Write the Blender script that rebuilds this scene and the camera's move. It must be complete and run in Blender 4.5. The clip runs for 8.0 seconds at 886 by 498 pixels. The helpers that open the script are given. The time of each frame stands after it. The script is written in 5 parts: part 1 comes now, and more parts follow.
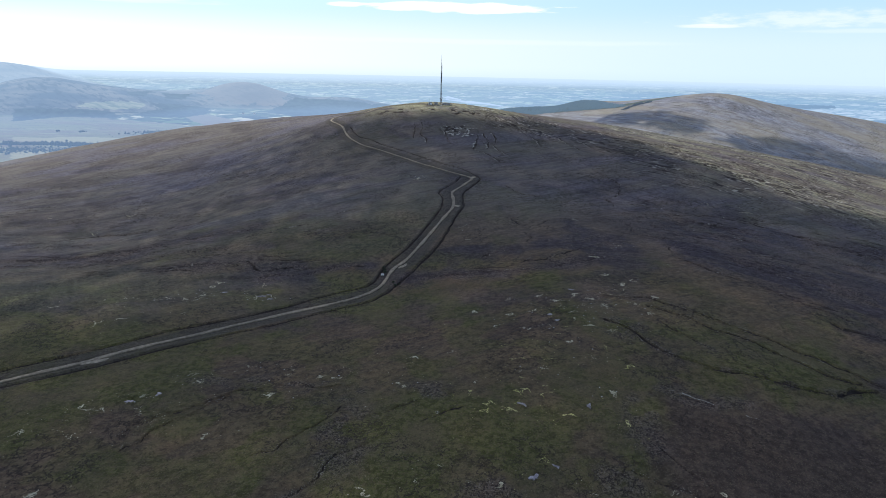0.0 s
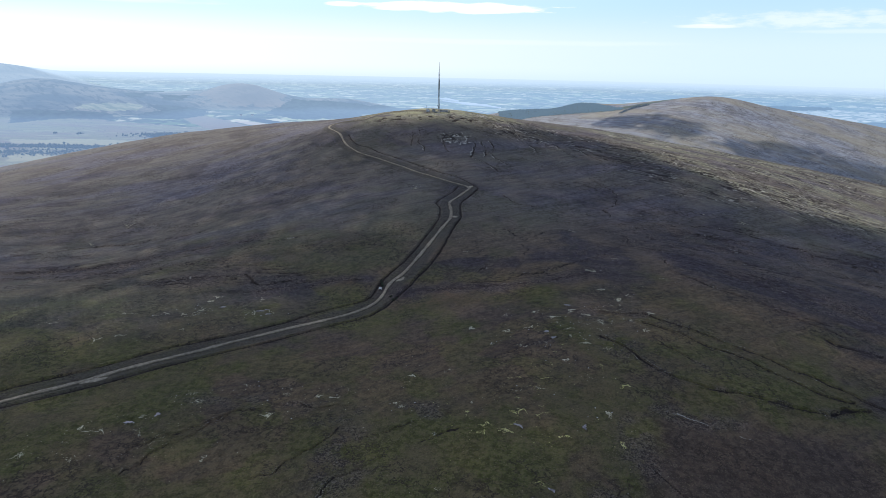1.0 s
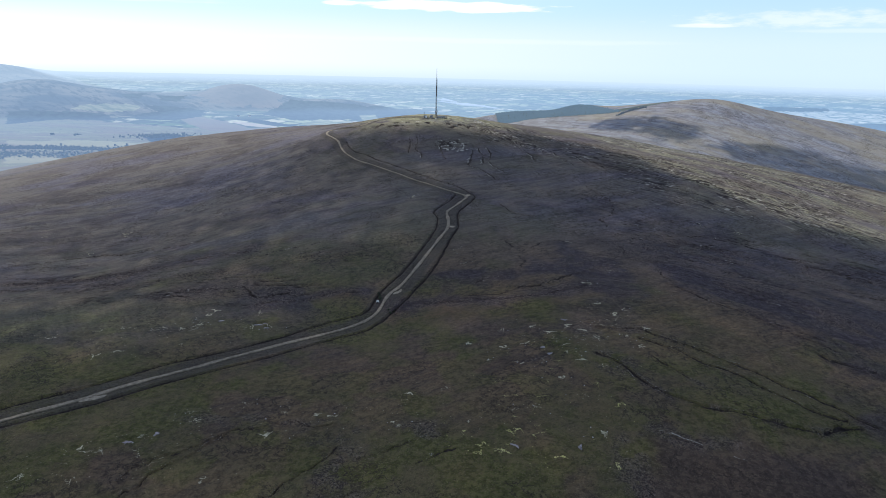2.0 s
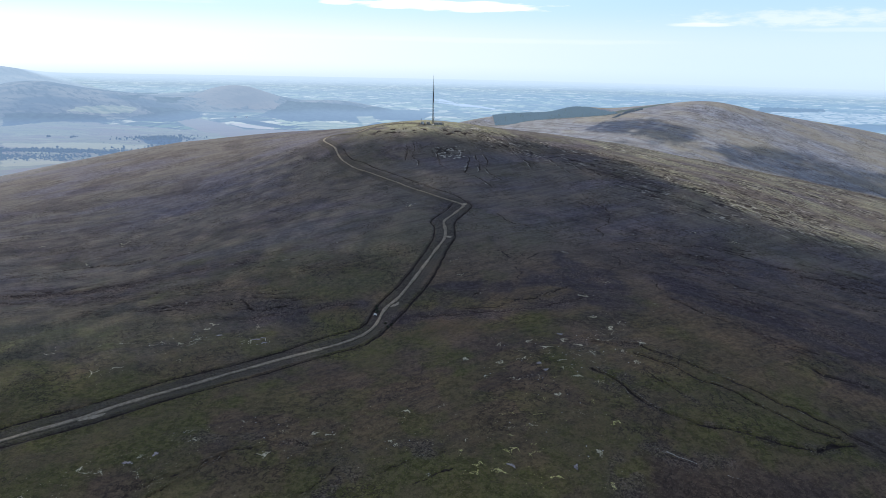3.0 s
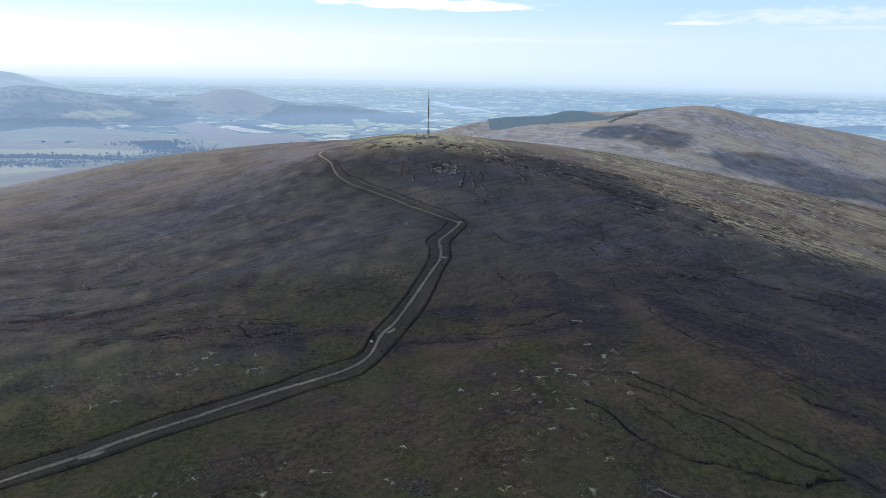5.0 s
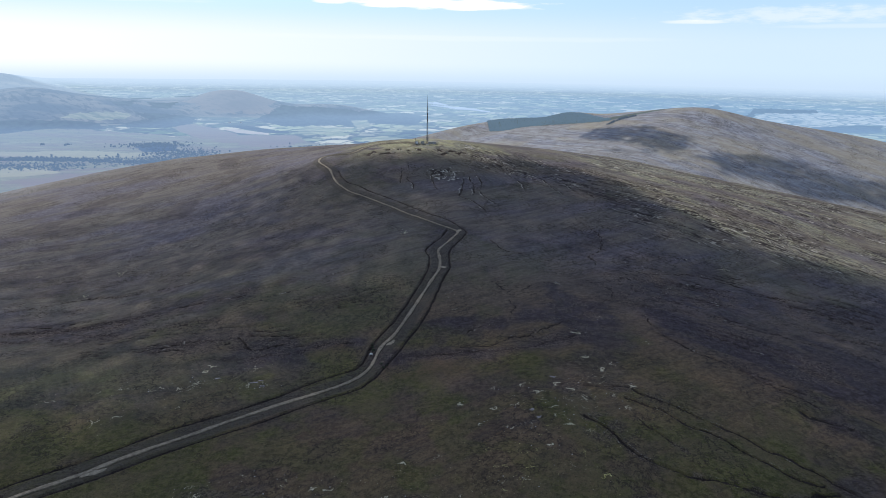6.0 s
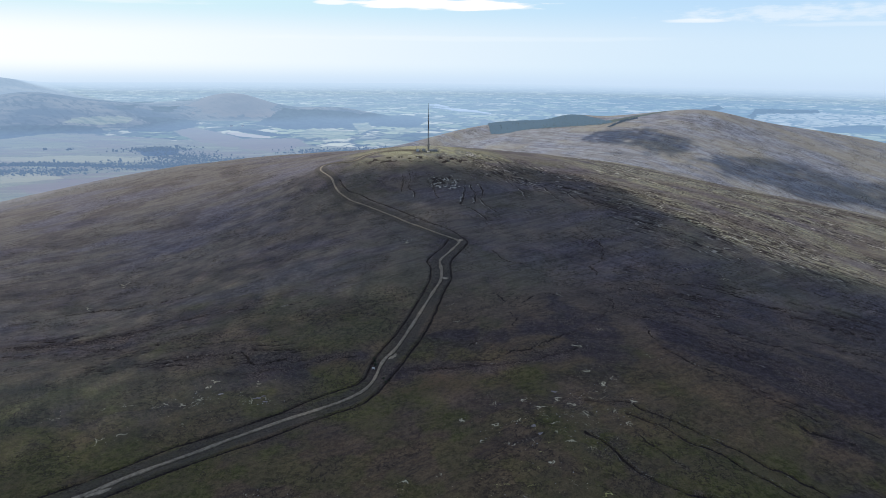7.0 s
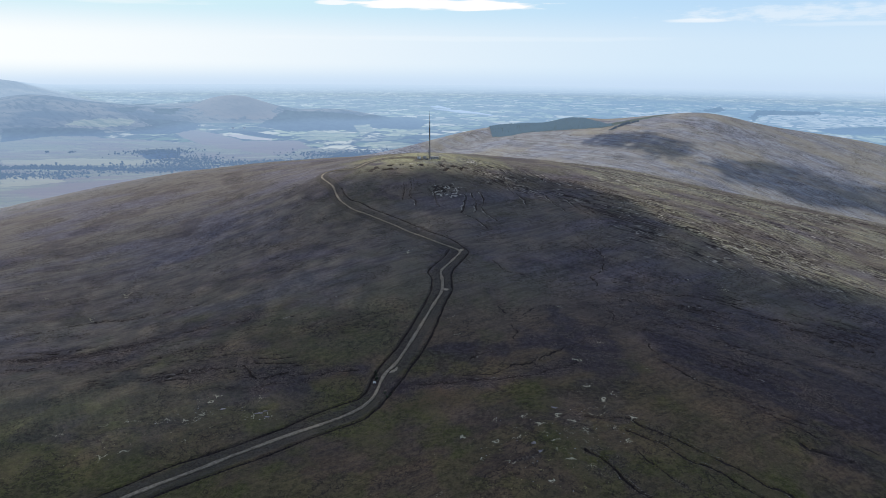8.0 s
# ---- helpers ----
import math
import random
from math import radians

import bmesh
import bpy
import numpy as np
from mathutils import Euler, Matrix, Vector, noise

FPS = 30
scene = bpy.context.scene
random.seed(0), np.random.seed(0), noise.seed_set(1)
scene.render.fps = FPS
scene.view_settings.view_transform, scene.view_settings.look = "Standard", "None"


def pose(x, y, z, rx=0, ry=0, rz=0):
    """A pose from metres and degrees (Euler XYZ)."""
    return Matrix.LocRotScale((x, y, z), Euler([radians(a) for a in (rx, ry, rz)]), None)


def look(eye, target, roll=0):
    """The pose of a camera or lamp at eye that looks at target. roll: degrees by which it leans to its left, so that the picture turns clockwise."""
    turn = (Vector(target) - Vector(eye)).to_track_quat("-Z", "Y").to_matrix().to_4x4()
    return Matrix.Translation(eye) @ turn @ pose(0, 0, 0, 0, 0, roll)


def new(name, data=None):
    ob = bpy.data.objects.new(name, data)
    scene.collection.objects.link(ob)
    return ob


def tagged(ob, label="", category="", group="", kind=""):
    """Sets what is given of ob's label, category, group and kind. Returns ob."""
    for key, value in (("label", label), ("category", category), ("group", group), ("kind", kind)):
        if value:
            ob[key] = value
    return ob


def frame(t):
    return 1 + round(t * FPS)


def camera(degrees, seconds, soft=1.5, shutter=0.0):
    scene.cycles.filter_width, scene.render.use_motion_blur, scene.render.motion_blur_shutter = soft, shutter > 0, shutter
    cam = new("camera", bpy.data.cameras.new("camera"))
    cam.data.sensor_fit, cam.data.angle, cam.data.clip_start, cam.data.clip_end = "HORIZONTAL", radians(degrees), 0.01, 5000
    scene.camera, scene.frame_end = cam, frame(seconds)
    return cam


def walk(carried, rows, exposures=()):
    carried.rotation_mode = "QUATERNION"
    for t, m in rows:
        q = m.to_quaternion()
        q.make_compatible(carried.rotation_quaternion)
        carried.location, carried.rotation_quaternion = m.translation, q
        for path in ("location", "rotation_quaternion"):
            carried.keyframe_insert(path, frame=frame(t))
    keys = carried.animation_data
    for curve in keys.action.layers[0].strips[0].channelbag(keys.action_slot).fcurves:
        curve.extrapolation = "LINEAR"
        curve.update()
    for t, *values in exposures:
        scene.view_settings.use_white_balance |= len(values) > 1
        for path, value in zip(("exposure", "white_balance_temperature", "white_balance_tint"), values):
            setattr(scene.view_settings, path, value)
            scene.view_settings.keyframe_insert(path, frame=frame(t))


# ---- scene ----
cam = camera(70.7, 8.0, soft=0.85)
METRES, EYE, TILT, LEAN, TURN = 80.0, 200.0, -16.0, -1.1, 0.0
ROWS = [
    (0.0, 0.0, 0.0, 0.0, 0.0, 0.0, -0.0),
    (0.5, 0.0028, -0.0143, 0.06, -0.09, 0.02, -0.0),
    (1.0, 0.0048, -0.0278, 0.12, -0.19, -0.01, -0.0),
    (1.5, 0.0069, -0.0413, 0.1801, -0.29, -0.05, -0.01),
    (3.0, 0.0127, -0.0841, 0.3603, -0.64, -0.14, 0.14),
    (3.5, 0.0162, -0.0972, 0.4212, -0.75, -0.16, 0.23),
    (4.0, 0.019, -0.1103, 0.4823, -0.86, -0.17, 0.34),
    (4.5, 0.0215, -0.123, 0.5431, -0.93, -0.17, 0.38),
    (6.0, 0.0282, -0.1652, 0.7228, -1.02, -0.27, 0.58),
    (6.5, 0.0324, -0.1781, 0.784, -0.96, -0.24, 0.73),
    (7.0, 0.0355, -0.1905, 0.8461, -0.84, -0.23, 0.87),
    (7.5, 0.039, -0.2025, 0.9106, -0.78, -0.24, 0.9),
    (8.0, 0.0424, -0.2159, 0.9752, -0.71, -0.22, 0.89),
]
walk(cam, [(t, pose(0, 0, EYE, TILT, LEAN, TURN) @ pose(METRES * x, METRES * y, METRES * z, 90 + pitch, roll, yaw)) for t, x, y, z, yaw, pitch, roll in ROWS], exposures=((0.0, 0.16), (6.0, 0.05), (8.0, -0.05)))

# ---- light ----
SUN_AZ, SUN_EL = -38.0, 44.0          # degrees to the right of straight ahead, above the horizon
SUN_DIR = Vector((math.sin(radians(SUN_AZ)) * math.cos(radians(SUN_EL)), math.cos(radians(SUN_AZ)) * math.cos(radians(SUN_EL)), math.sin(radians(SUN_EL))))
SKY, VAPOUR = 0.19, 0.46
HAZE_BLUE, HAZE_WHITE, HAZE_HIGH, HAZE_CYAN, HAZE_GLARE, HAZE_CLOUD = (0.60, 0.76, 0.96), (0.66, 0.83, 0.99), (0.50, 0.735, 0.98), (0.58, 0.88, 0.97), (1.02, 1.05, 1.05), (1.05, 1.05, 1.05)


def build_world():
    """Nishita sky above, whitening to a bright hazy band over the horizon, with a few thin streaks of cloud."""
    world = bpy.data.worlds.new("sky")
    scene.world = world
    world.use_nodes = True
    nt = world.node_tree
    nt.nodes.clear()
    N, Lk = nt.nodes.new, nt.links.new
    out, bg = N("ShaderNodeOutputWorld"), N("ShaderNodeBackground")
    sky = N("ShaderNodeTexSky")
    sky.sky_type, sky.sun_disc = "NISHITA", False
    sky.sun_elevation, sky.sun_rotation = radians(SUN_EL), radians(SUN_AZ)
    sky.altitude, sky.air_density, sky.dust_density, sky.ozone_density = 700.0, 1.0, 1.2, 2.0
    tc, sep = N("ShaderNodeTexCoord"), N("ShaderNodeSeparateXYZ")
    Lk(tc.outputs["Generated"], sep.inputs[0])

    def calc(how, a, b=None, c=None):
        n = N("ShaderNodeMath")
        n.operation = how
        for k, v in enumerate((a, b, c)):
            if v is None:
                continue
            if isinstance(v, (int, float)):
                n.inputs[k].default_value = v
            else:
                Lk(v, n.inputs[k])
        return n.outputs[0]

    def span(v, a, b, lo, hi):
        n = N("ShaderNodeMapRange")
        n.interpolation_type = "SMOOTHSTEP"
        for key, w in (("From Min", a), ("From Max", b), ("To Min", lo), ("To Max", hi)):
            n.inputs[key].default_value = w
        Lk(v, n.inputs["Value"])
        return n.outputs[0]

    def mixed(fac, a, b):
        n = N("ShaderNodeMixRGB")
        Lk(fac, n.inputs[0])
        for k, v in ((1, a), (2, b)):
            if isinstance(v, tuple):
                n.inputs[k].default_value = (*v, 1)
            else:
                Lk(v, n.inputs[k])
        return n.outputs[0]

    up, ahead = sep.outputs["Z"], calc("MAXIMUM", sep.outputs["Y"], 0.05)
    turn = calc("DIVIDE", sep.outputs["X"], ahead)
    # low haze: blue on the horizon, white just over it, pale blue above
    low = mixed(span(up, -0.03, 0.006, 0, 1), HAZE_BLUE, HAZE_WHITE)
    high = mixed(span(turn, -0.5, 0.5, 0, 1), HAZE_CYAN, HAZE_HIGH)
    low = mixed(span(up, 0.03, 0.105, 0, 1), low, high)
    glare = calc("MULTIPLY", span(turn, -0.85, 0.62, 1.0, 0.0), span(up, 0.035, 0.085, 1.0, 0.25))
    glare = calc("MULTIPLY", glare, span(up, -0.025, 0.01, 0.15, 1.0))
    low = mixed(glare, low, HAZE_GLARE)
    # streaks of thin cloud
    wob = N("ShaderNodeTexNoise")
    mp = N("ShaderNodeMapping")
    mp.inputs["Scale"].default_value = (1.0, 1.0, 9.0)
    wob.inputs["Scale"].default_value, wob.inputs["Detail"].default_value, wob.inputs["Roughness"].default_value = 9.0, 6.0, 0.6
    Lk(tc.outputs["Generated"], mp.inputs[0])
    Lk(mp.outputs[0], wob.inputs[0])
    wisp = N("ShaderNodeTexNoise")
    wisp.inputs["Scale"].default_value, wisp.inputs["Detail"].default_value, wisp.inputs["Roughness"].default_value = 24.0, 6.0, 0.62
    mp2 = N("ShaderNodeMapping")
    mp2.inputs["Rotation"].default_value, mp2.inputs["Scale"].default_value = (0, radians(5), 0), (1.0, 1.0, 5.0)
    Lk(tc.outputs["Generated"], mp2.inputs[0])
    Lk(mp2.outputs[0], wisp.inputs[0])
    for u0, z0, a, b, edge, strength in ((0.047, 0.0895, 0.175, 0.0085, 0.5, 1.0), (-0.15, 0.0905, 0.03, 0.004, 0.6, 0.8), (0.55, 0.0735, 0.17, 0.010, 2.2, 0.36), (0.40, 0.066, 0.06, 0.003, 1.2, 0.5), (0.66, 0.058, 0.14, 0.003, 1.6, 0.2), (0.05, 0.042, 0.30, 0.004, 1.9, 0.15), (-0.55, 0.085, 0.2, 0.006, 1.2, 0.4)):
        e = calc("ADD", calc("POWER", calc("ABSOLUTE", calc("DIVIDE", calc("SUBTRACT", turn, u0), a)), 2.0), calc("POWER", calc("ABSOLUTE", calc("DIVIDE", calc("SUBTRACT", up, z0), b)), 2.0))
        e = calc("ADD", e, calc("MULTIPLY", calc("SUBTRACT", wob.outputs["Fac"] if edge < 2 else wisp.outputs["Fac"], 0.5), 3.2 if edge < 2 else 7.0))
        low = mixed(span(e, 0.75 - edge * 0.5, 0.75 + edge * 0.5, strength, 0.0), low, HAZE_CLOUD)
    scale = N("ShaderNodeVectorMath")
    scale.operation = "SCALE"
    Lk(low, scale.inputs[0])
    scale.inputs["Scale"].default_value = 1.0 / SKY
    veil = N("ShaderNodeMixRGB")
    veil.inputs[0].default_value = 0.22
    veil.inputs[2].default_value = (2.85, 2.8, 2.8, 1)
    Lk(sky.outputs[0], veil.inputs[1])
    Lk(mixed(span(up, 0.13, 0.32, 0.0, 1.0), scale.outputs[0], veil.outputs[0]), bg.inputs[0])
    bg.inputs[1].default_value = SKY
    Lk(bg.outputs[0], out.inputs[0])


build_world()
sun = new("sun", bpy.data.lights.new("sun", "SUN"))
sun.data.energy, sun.data.angle, sun.data.color = 4.0, radians(0.53), (1.0, 0.95, 0.86)
sun.matrix_world = look(SUN_DIR * 4000, (0, 0, 0))

# ---- lay of the land ----
HUMPS = [[8.7, 11.1, 13.3, 9.5, 7.1, 6.0, 3.9, 3.7, 3.7],
         [9.9, 14.2, 18.8, 13.9, 12.9, 13.1, 8.4, 6.3, 5.4],
         [10.7, 15.3, 19.6, 16.8, 23.7, 22.5, 14.1, 10.6, 8.5],
         [10.4, 13.5, 16.3, 15.7, 24.1, 21.0, 16.6, 15.4, 12.1],
         [10.2, 11.5, 16.1, 19.1, 28.0, 28.4, 24.1, 19.3, 14.5],
         [12.4, 16.7, 26.7, 29.9, 38.1, 35.5, 26.6, 19.8, 15.7],
         [17.1, 29.5, 45.4, 42.7, 41.0, 34.1, 26.2, 21.5, 18.5]]
KNOLLS = [(-5, 920, 25.0), (-140, 850, 16.4), (75, 790, -2.0), (120, 340, 8.5), (-40, 370, -16.5), (155, 500, -5.8), (320, 730, 14.5),
          (-180, 330, -1.1), (-310, 540, -19.3), (20, 250, 7.0)]
HILLS = [(968, 2178, 226.6, 675, 588), (402, 1564, 29.2, 412, 418), (395, 2433, 64.4, 357, 253), (182, 2639, 87.6, 440, 132), (1551, 1673, 45.4, 490, 625), (552, 2467, 20.8, 100, 105), (875, 2018, 23.4, 136, 164),
         (1205, 2112, -57.1, 218, 119), (734, 1333, -42.3, 456, 208), (482, 1237, 20.5, 243, 104), (932, 1189, -35.4, 389, 173), (-1261, 4076, 92.4, 294, 199), (-1159, 3993, 50.9, 535, 298), (-528, 4093, 43, 292, 114),
         (-700, 4127, 20.4, 214, 116), (-1701, 3738, 52.1, 238, 300), (-2226, 3546, 173, 496, 378), (-2625, 3711, -58.9, 262, 413), (-2700, 3940, 78, 330, 238)]


def land(x, y):
    """The height of the open hillside at x, y, with none of its fine relief."""
    r = np.hypot(x, y)
    z = np.interp(r, [0, 1500, 2600, 3000, 3600, 4000, 4300, 4500, 4700, 4850, 4960], [-20, -60, -110, -112, -85, -62, -35, 10, 80, 143, 152])
    for j, row in enumerate(HUMPS):
        for i, a in enumerate(row):
            z = z + a * np.exp(-((x + 880 - 220 * i) ** 2 + (y + 60 - 220 * j) ** 2) / (2 * 210.0 ** 2))
    for a, b, c in KNOLLS:
        z = z + c * np.exp(-((x - a) ** 2 + (y - b) ** 2) / 20000.0)
    for a, b, c, d, e in HILLS:
        z = z + c * np.exp(-((x - a) / d) ** 2 - ((y - b) / e) ** 2)
    return z


def hashed(ix, iy, seed):
    h = (ix.astype(np.int64) * 374761393 + iy.astype(np.int64) * 668265263 + seed * 974634777) & 0xFFFFFFFF
    h = ((h ^ (h >> 13)) * 1274126177) & 0xFFFFFFFF
    return ((h ^ (h >> 16)) & 0xFFFF) / 65535.0


def lumps(x, y, size, seed):
    """Smooth value noise in 0..1 with lumps of that size."""
    u, v = x / size, y / size
    iu, iv = np.floor(u), np.floor(v)
    fu, fv = u - iu, v - iv
    fu, fv = fu * fu * (3 - 2 * fu), fv * fv * (3 - 2 * fv)
    a, b = hashed(iu, iv, seed), hashed(iu + 1, iv, seed)
    c, d = hashed(iu, iv + 1, seed), hashed(iu + 1, iv + 1, seed)
    return (a * (1 - fu) + b * fu) * (1 - fv) + (c * (1 - fu) + d * fu) * fv


def rough(x, y, size, seed, octaves=4, fall=0.5):
    total, amp, weight = 0.0, 1.0, 0.0
    for k in range(octaves):
        ca, sa = math.cos(0.7 * k + seed), math.sin(0.7 * k + seed)
        total = total + amp * lumps(ca * x - sa * y, sa * x + ca * y, size / 2 ** k, seed + 17 * k)
        weight, amp = weight + amp, amp * fall
    return total / weight


def step(a, b, v):
    u = np.clip((v - a) / (b - a), 0, 1)
    return u * u * (3 - 2 * u)


def smooth_line(points, gap):
    """A rounded line through the points, with a place about every gap metres."""
    p = np.array(points, float)
    p = np.vstack([2 * p[0] - p[1], p, 2 * p[-1] - p[-2]])
    out = []
    for i in range(1, len(p) - 2):
        n = max(1, int(np.hypot(*(p[i + 1] - p[i])) / gap))
        for k in range(n):
            t = k / n
            out.append(0.5 * (2 * p[i] + (p[i + 1] - p[i - 1]) * t + (2 * p[i - 1] - 5 * p[i] + 4 * p[i + 1] - p[i + 2]) * t * t
                              + (3 * p[i] - p[i - 1] - 3 * p[i + 1] + p[i + 2]) * t ** 3))
    out.append(p[-2])
    return np.array(out)


def away(x, y, line, reach, best=None):
    """The distance of each place from the line, where it is under reach."""
    best = np.full(x.shape, reach) if best is None else best
    box = (x > line[:, 0].min() - reach) & (x < line[:, 0].max() + reach) & (y > line[:, 1].min() - reach) & (y < line[:, 1].max() + reach)
    idx = np.nonzero(box)[0]
    if len(idx) == 0:
        return best
    px, py, d = x[idx], y[idx], best[idx]
    for a, b in zip(line[:-1], line[1:]):
        near = np.nonzero((np.abs(px - (a[0] + b[0]) / 2) < reach + 8) & (np.abs(py - (a[1] + b[1]) / 2) < reach + 8))[0]
        if len(near):
            ab = b - a
            t = np.clip(((px[near] - a[0]) * ab[0] + (py[near] - a[1]) * ab[1]) / max(ab @ ab, 1e-9), 0, 1)
            d[near] = np.minimum(d[near], np.hypot(px[near] - a[0] - t * ab[0], py[near] - a[1] - t * ab[1]))
    best[idx] = d
    return best


def parcel_edge(x, y, course):
    """The distance of each place outside the edge of a patch, negative within."""
    p = np.array(course + course[:1], float)
    d, within = np.full(x.shape, 1e9), np.zeros(x.shape, bool)
    for (ax, ay), (bx, by) in zip(p[:-1], p[1:]):
        t = np.clip(((x - ax) * (bx - ax) + (y - ay) * (by - ay)) / ((bx - ax) ** 2 + (by - ay) ** 2), 0, 1)
        d = np.minimum(d, np.hypot(x - ax - t * (bx - ax), y - ay - t * (by - ay)))
        within ^= ((ay > y) != (by > y)) & (x < ax + (y - ay) * (bx - ax) / (by - ay if by != ay else 1e-9))
    return np.where(within, -d, d)


HEATH = [(98, 241), (84, 216), (86, 180), (110, 150), (182, 165), (172, 222), (158, 229), (143, 230), (122, 233)]          # burnt dark heather
MOSS = [(165, 450), (180, 397), (212, 366), (244, 344), (280, 316), (370, 380), (430, 470), (383, 487), (313, 503), (266, 510), (223, 524), (190, 505)]          # dark wet moor cut by long drains

ROAD_LOW = [(-304.2, 175.9), (-242.6, 223.5), (-198.6, 257.5), (-189.8, 264.3), (-180.3, 271.1), (-170.7, 278.7), (-161.2, 287.9), (-150.8, 296.9), (-139.5, 305.7), (-127.8, 315.2), (-115.4, 325.7), (-102.1, 335.8), (-87.8, 346.2), (-72.5, 355.4), (-56.4, 365.4), (-44.9, 375.1), (-38.6, 385.6), (-35.8, 396.7), (-34, 408.3), (-30.8, 418.8), (-24.2, 430.8), (-16, 455.1), (-8.3, 479.6), (2.6, 516.3), (9.1, 536.9), (11.3, 547.6), (12, 565.7), (10.6, 586.5), (14.1, 597.1), (20.5, 609.9), (26.6, 623.6), (31.8, 637.3)]
ROAD_HIGH = [(31.8, 637.3), (26.2, 646.4), (11.4, 660.7), (-7.1, 679.5), (-23.2, 694.1), (-40.1, 712.1), (-57.6, 728.1), (-75.7, 744.3), (-94.3, 759.3), (-104.9, 772.4), (-115.6, 789.2), (-123.4, 809.2), (-130.6, 833.5), (-139.5, 851.8), (-149.8, 872.8), (-155.3, 891.4), (-153.5, 909.7), (-140.8, 912.2), (-114.4, 896.6), (-103, 902.6), (-92.8, 921.1), (-70, 935), (-40, 930), (-18, 924)]
DITCH_W = [(-309.9, 177.5), (-204.3, 266.3), (-195.5, 273.7), (-186, 281.1), (-176.1, 289), (-165.9, 297.7), (-155.4, 307.4), (-144.2, 317.4), (-131.4, 325.5), (-118.3, 334.8), (-104.6, 345), (-90.1, 355.9), (-75.2, 369.9), (-58.6, 380.6), (-48.1, 386), (-43.9, 392.7), (-41.4, 403.2), (-39.9, 412.3), (-36.9, 424), (-32.8, 434.7), (-27.2, 446.6), (-20.8, 464.8), (-14.4, 484.5), (-8.4, 506.8), (-2.4, 529.9), (1.5, 553.3), (1.4, 573.1), (-1.9, 587.1), (4.1, 603.9), (13.9, 623.9), (20.1, 641)]
DITCH_E = [(-308.4, 184.4), (-195.6, 252.8), (-186.2, 258.5), (-176.6, 264.6), (-167, 271.6), (-157.2, 279.6), (-147.1, 288.6), (-136.1, 297.2), (-124.3, 305.6), (-111.6, 313.7), (-98.5, 322.6), (-84.9, 333.4), (-70.4, 344.3), (-54.7, 353.1), (-41.6, 361.4), (-33.8, 373.8), (-25.8, 392), (-19, 408.7), (-13.6, 424), (-7.8, 437.9), (-1.7, 455.8), (3.6, 475.2), (8.8, 498.5), (14.9, 525.4), (20.4, 544.6), (20.5, 565.5), (21.5, 584.6), (26.4, 600.1), (35.1, 619.9), (40.1, 637.4), (32.5, 655.1), (23.9, 669.8), (5.4, 688), (-14, 707.8), (-34.3, 727.1), (-55.5, 745.8), (-73.9, 761.4), (-85.5, 774), (-100.9, 786), (-112, 805.6), (-118.1, 824.1)]

ROAD = smooth_line(ROAD_LOW + ROAD_HIGH[1:], 4.0)
DITCHES = [smooth_line(DITCH_W, 4.0), smooth_line(DITCH_E, 4.0)]
GULLIES = []


def gully(width, depth, points):
    GULLIES.append((width, depth, smooth_line(points, 4.0)))


# peat gullies: width, depth, course
gully(2.6, 1.4, [(-336.2, 464.5), (-321.7, 476.4), (-296.9, 472.8), (-274.9, 473.8), (-250.9, 471.1), (-243, 482.9), (-232.7, 490.9), (-221.7, 498.4), (-196.6, 507.9), (-182.2, 508.1), (-168.5, 510.6), (-159.4, 512.8), (-158.6, 522)])
gully(2.5, 1.2, [(-328.6, 453.4), (-305.1, 457.1), (-295, 469.5), (-260.3, 455), (-240, 458)])
gully(2, 1, [(-375.2, 523), (-354, 536.1), (-335.6, 548), (-315.1, 558), (-278.1, 557.8), (-248.5, 563), (-224.7, 571)])
gully(1.2, 0.7, [(-143.3, 497.7), (-133, 503.9), (-124.2, 507.1), (-111.1, 513.5), (-99.2, 528.1), (-81.8, 546.1), (-63.1, 562.2), (-51.6, 580.7)])
gully(2.0, 1.1, [(-192.7, 418.6), (-182.7, 423.9), (-168.3, 429), (-152.3, 430.4), (-140.3, 431.7), (-123.9, 416.9), (-111.9, 416.8), (-103.6, 424.6)])
gully(1.8, 1, [(-123.7, 401.5), (-109.8, 408.3), (-94.8, 411.6), (-80.3, 419.8), (-64.8, 424.6), (-52.6, 425.5)])
gully(2, 1.2, [(-22.4, 398.9), (-3, 400.5), (16.3, 397.5), (35.4, 395.6), (54.6, 395.4), (74.4, 399.3), (95.3, 406.6), (112.9, 414.1)])
gully(1.3, 1.0, [(29.3, 423.8), (42.3, 433.6), (55, 435.5), (62.7, 447.3), (67.7, 463.5), (66.7, 480.9)])
gully(1.8, 1, [(24.3, 404.6), (43.7, 402.1), (56.4, 411), (77.2, 416.9), (95.4, 427.6), (110.1, 438.2), (127.5, 456.8), (140.8, 473.9), (151.4, 487.6), (160.2, 510.7)])
gully(2.2, 1.5, [(95.8, 342.2), (109.1, 341.3), (120.4, 339.3), (126.3, 331.4), (136.7, 323.1), (147.2, 316.6), (156.8, 308.6), (165.9, 300.8), (175.1, 293.9), (183.1, 285.8), (192.3, 280.7), (200.3, 274), (207, 266), (217.3, 255.6)])
gully(2.2, 1.3, [(115.2, 327.4), (125.5, 318.8), (138.2, 309.7), (147, 300.2), (156.4, 293.3), (165.4, 286.7), (173.7, 279.2), (182.3, 273.2), (190.5, 267.2), (200.5, 264.8)])
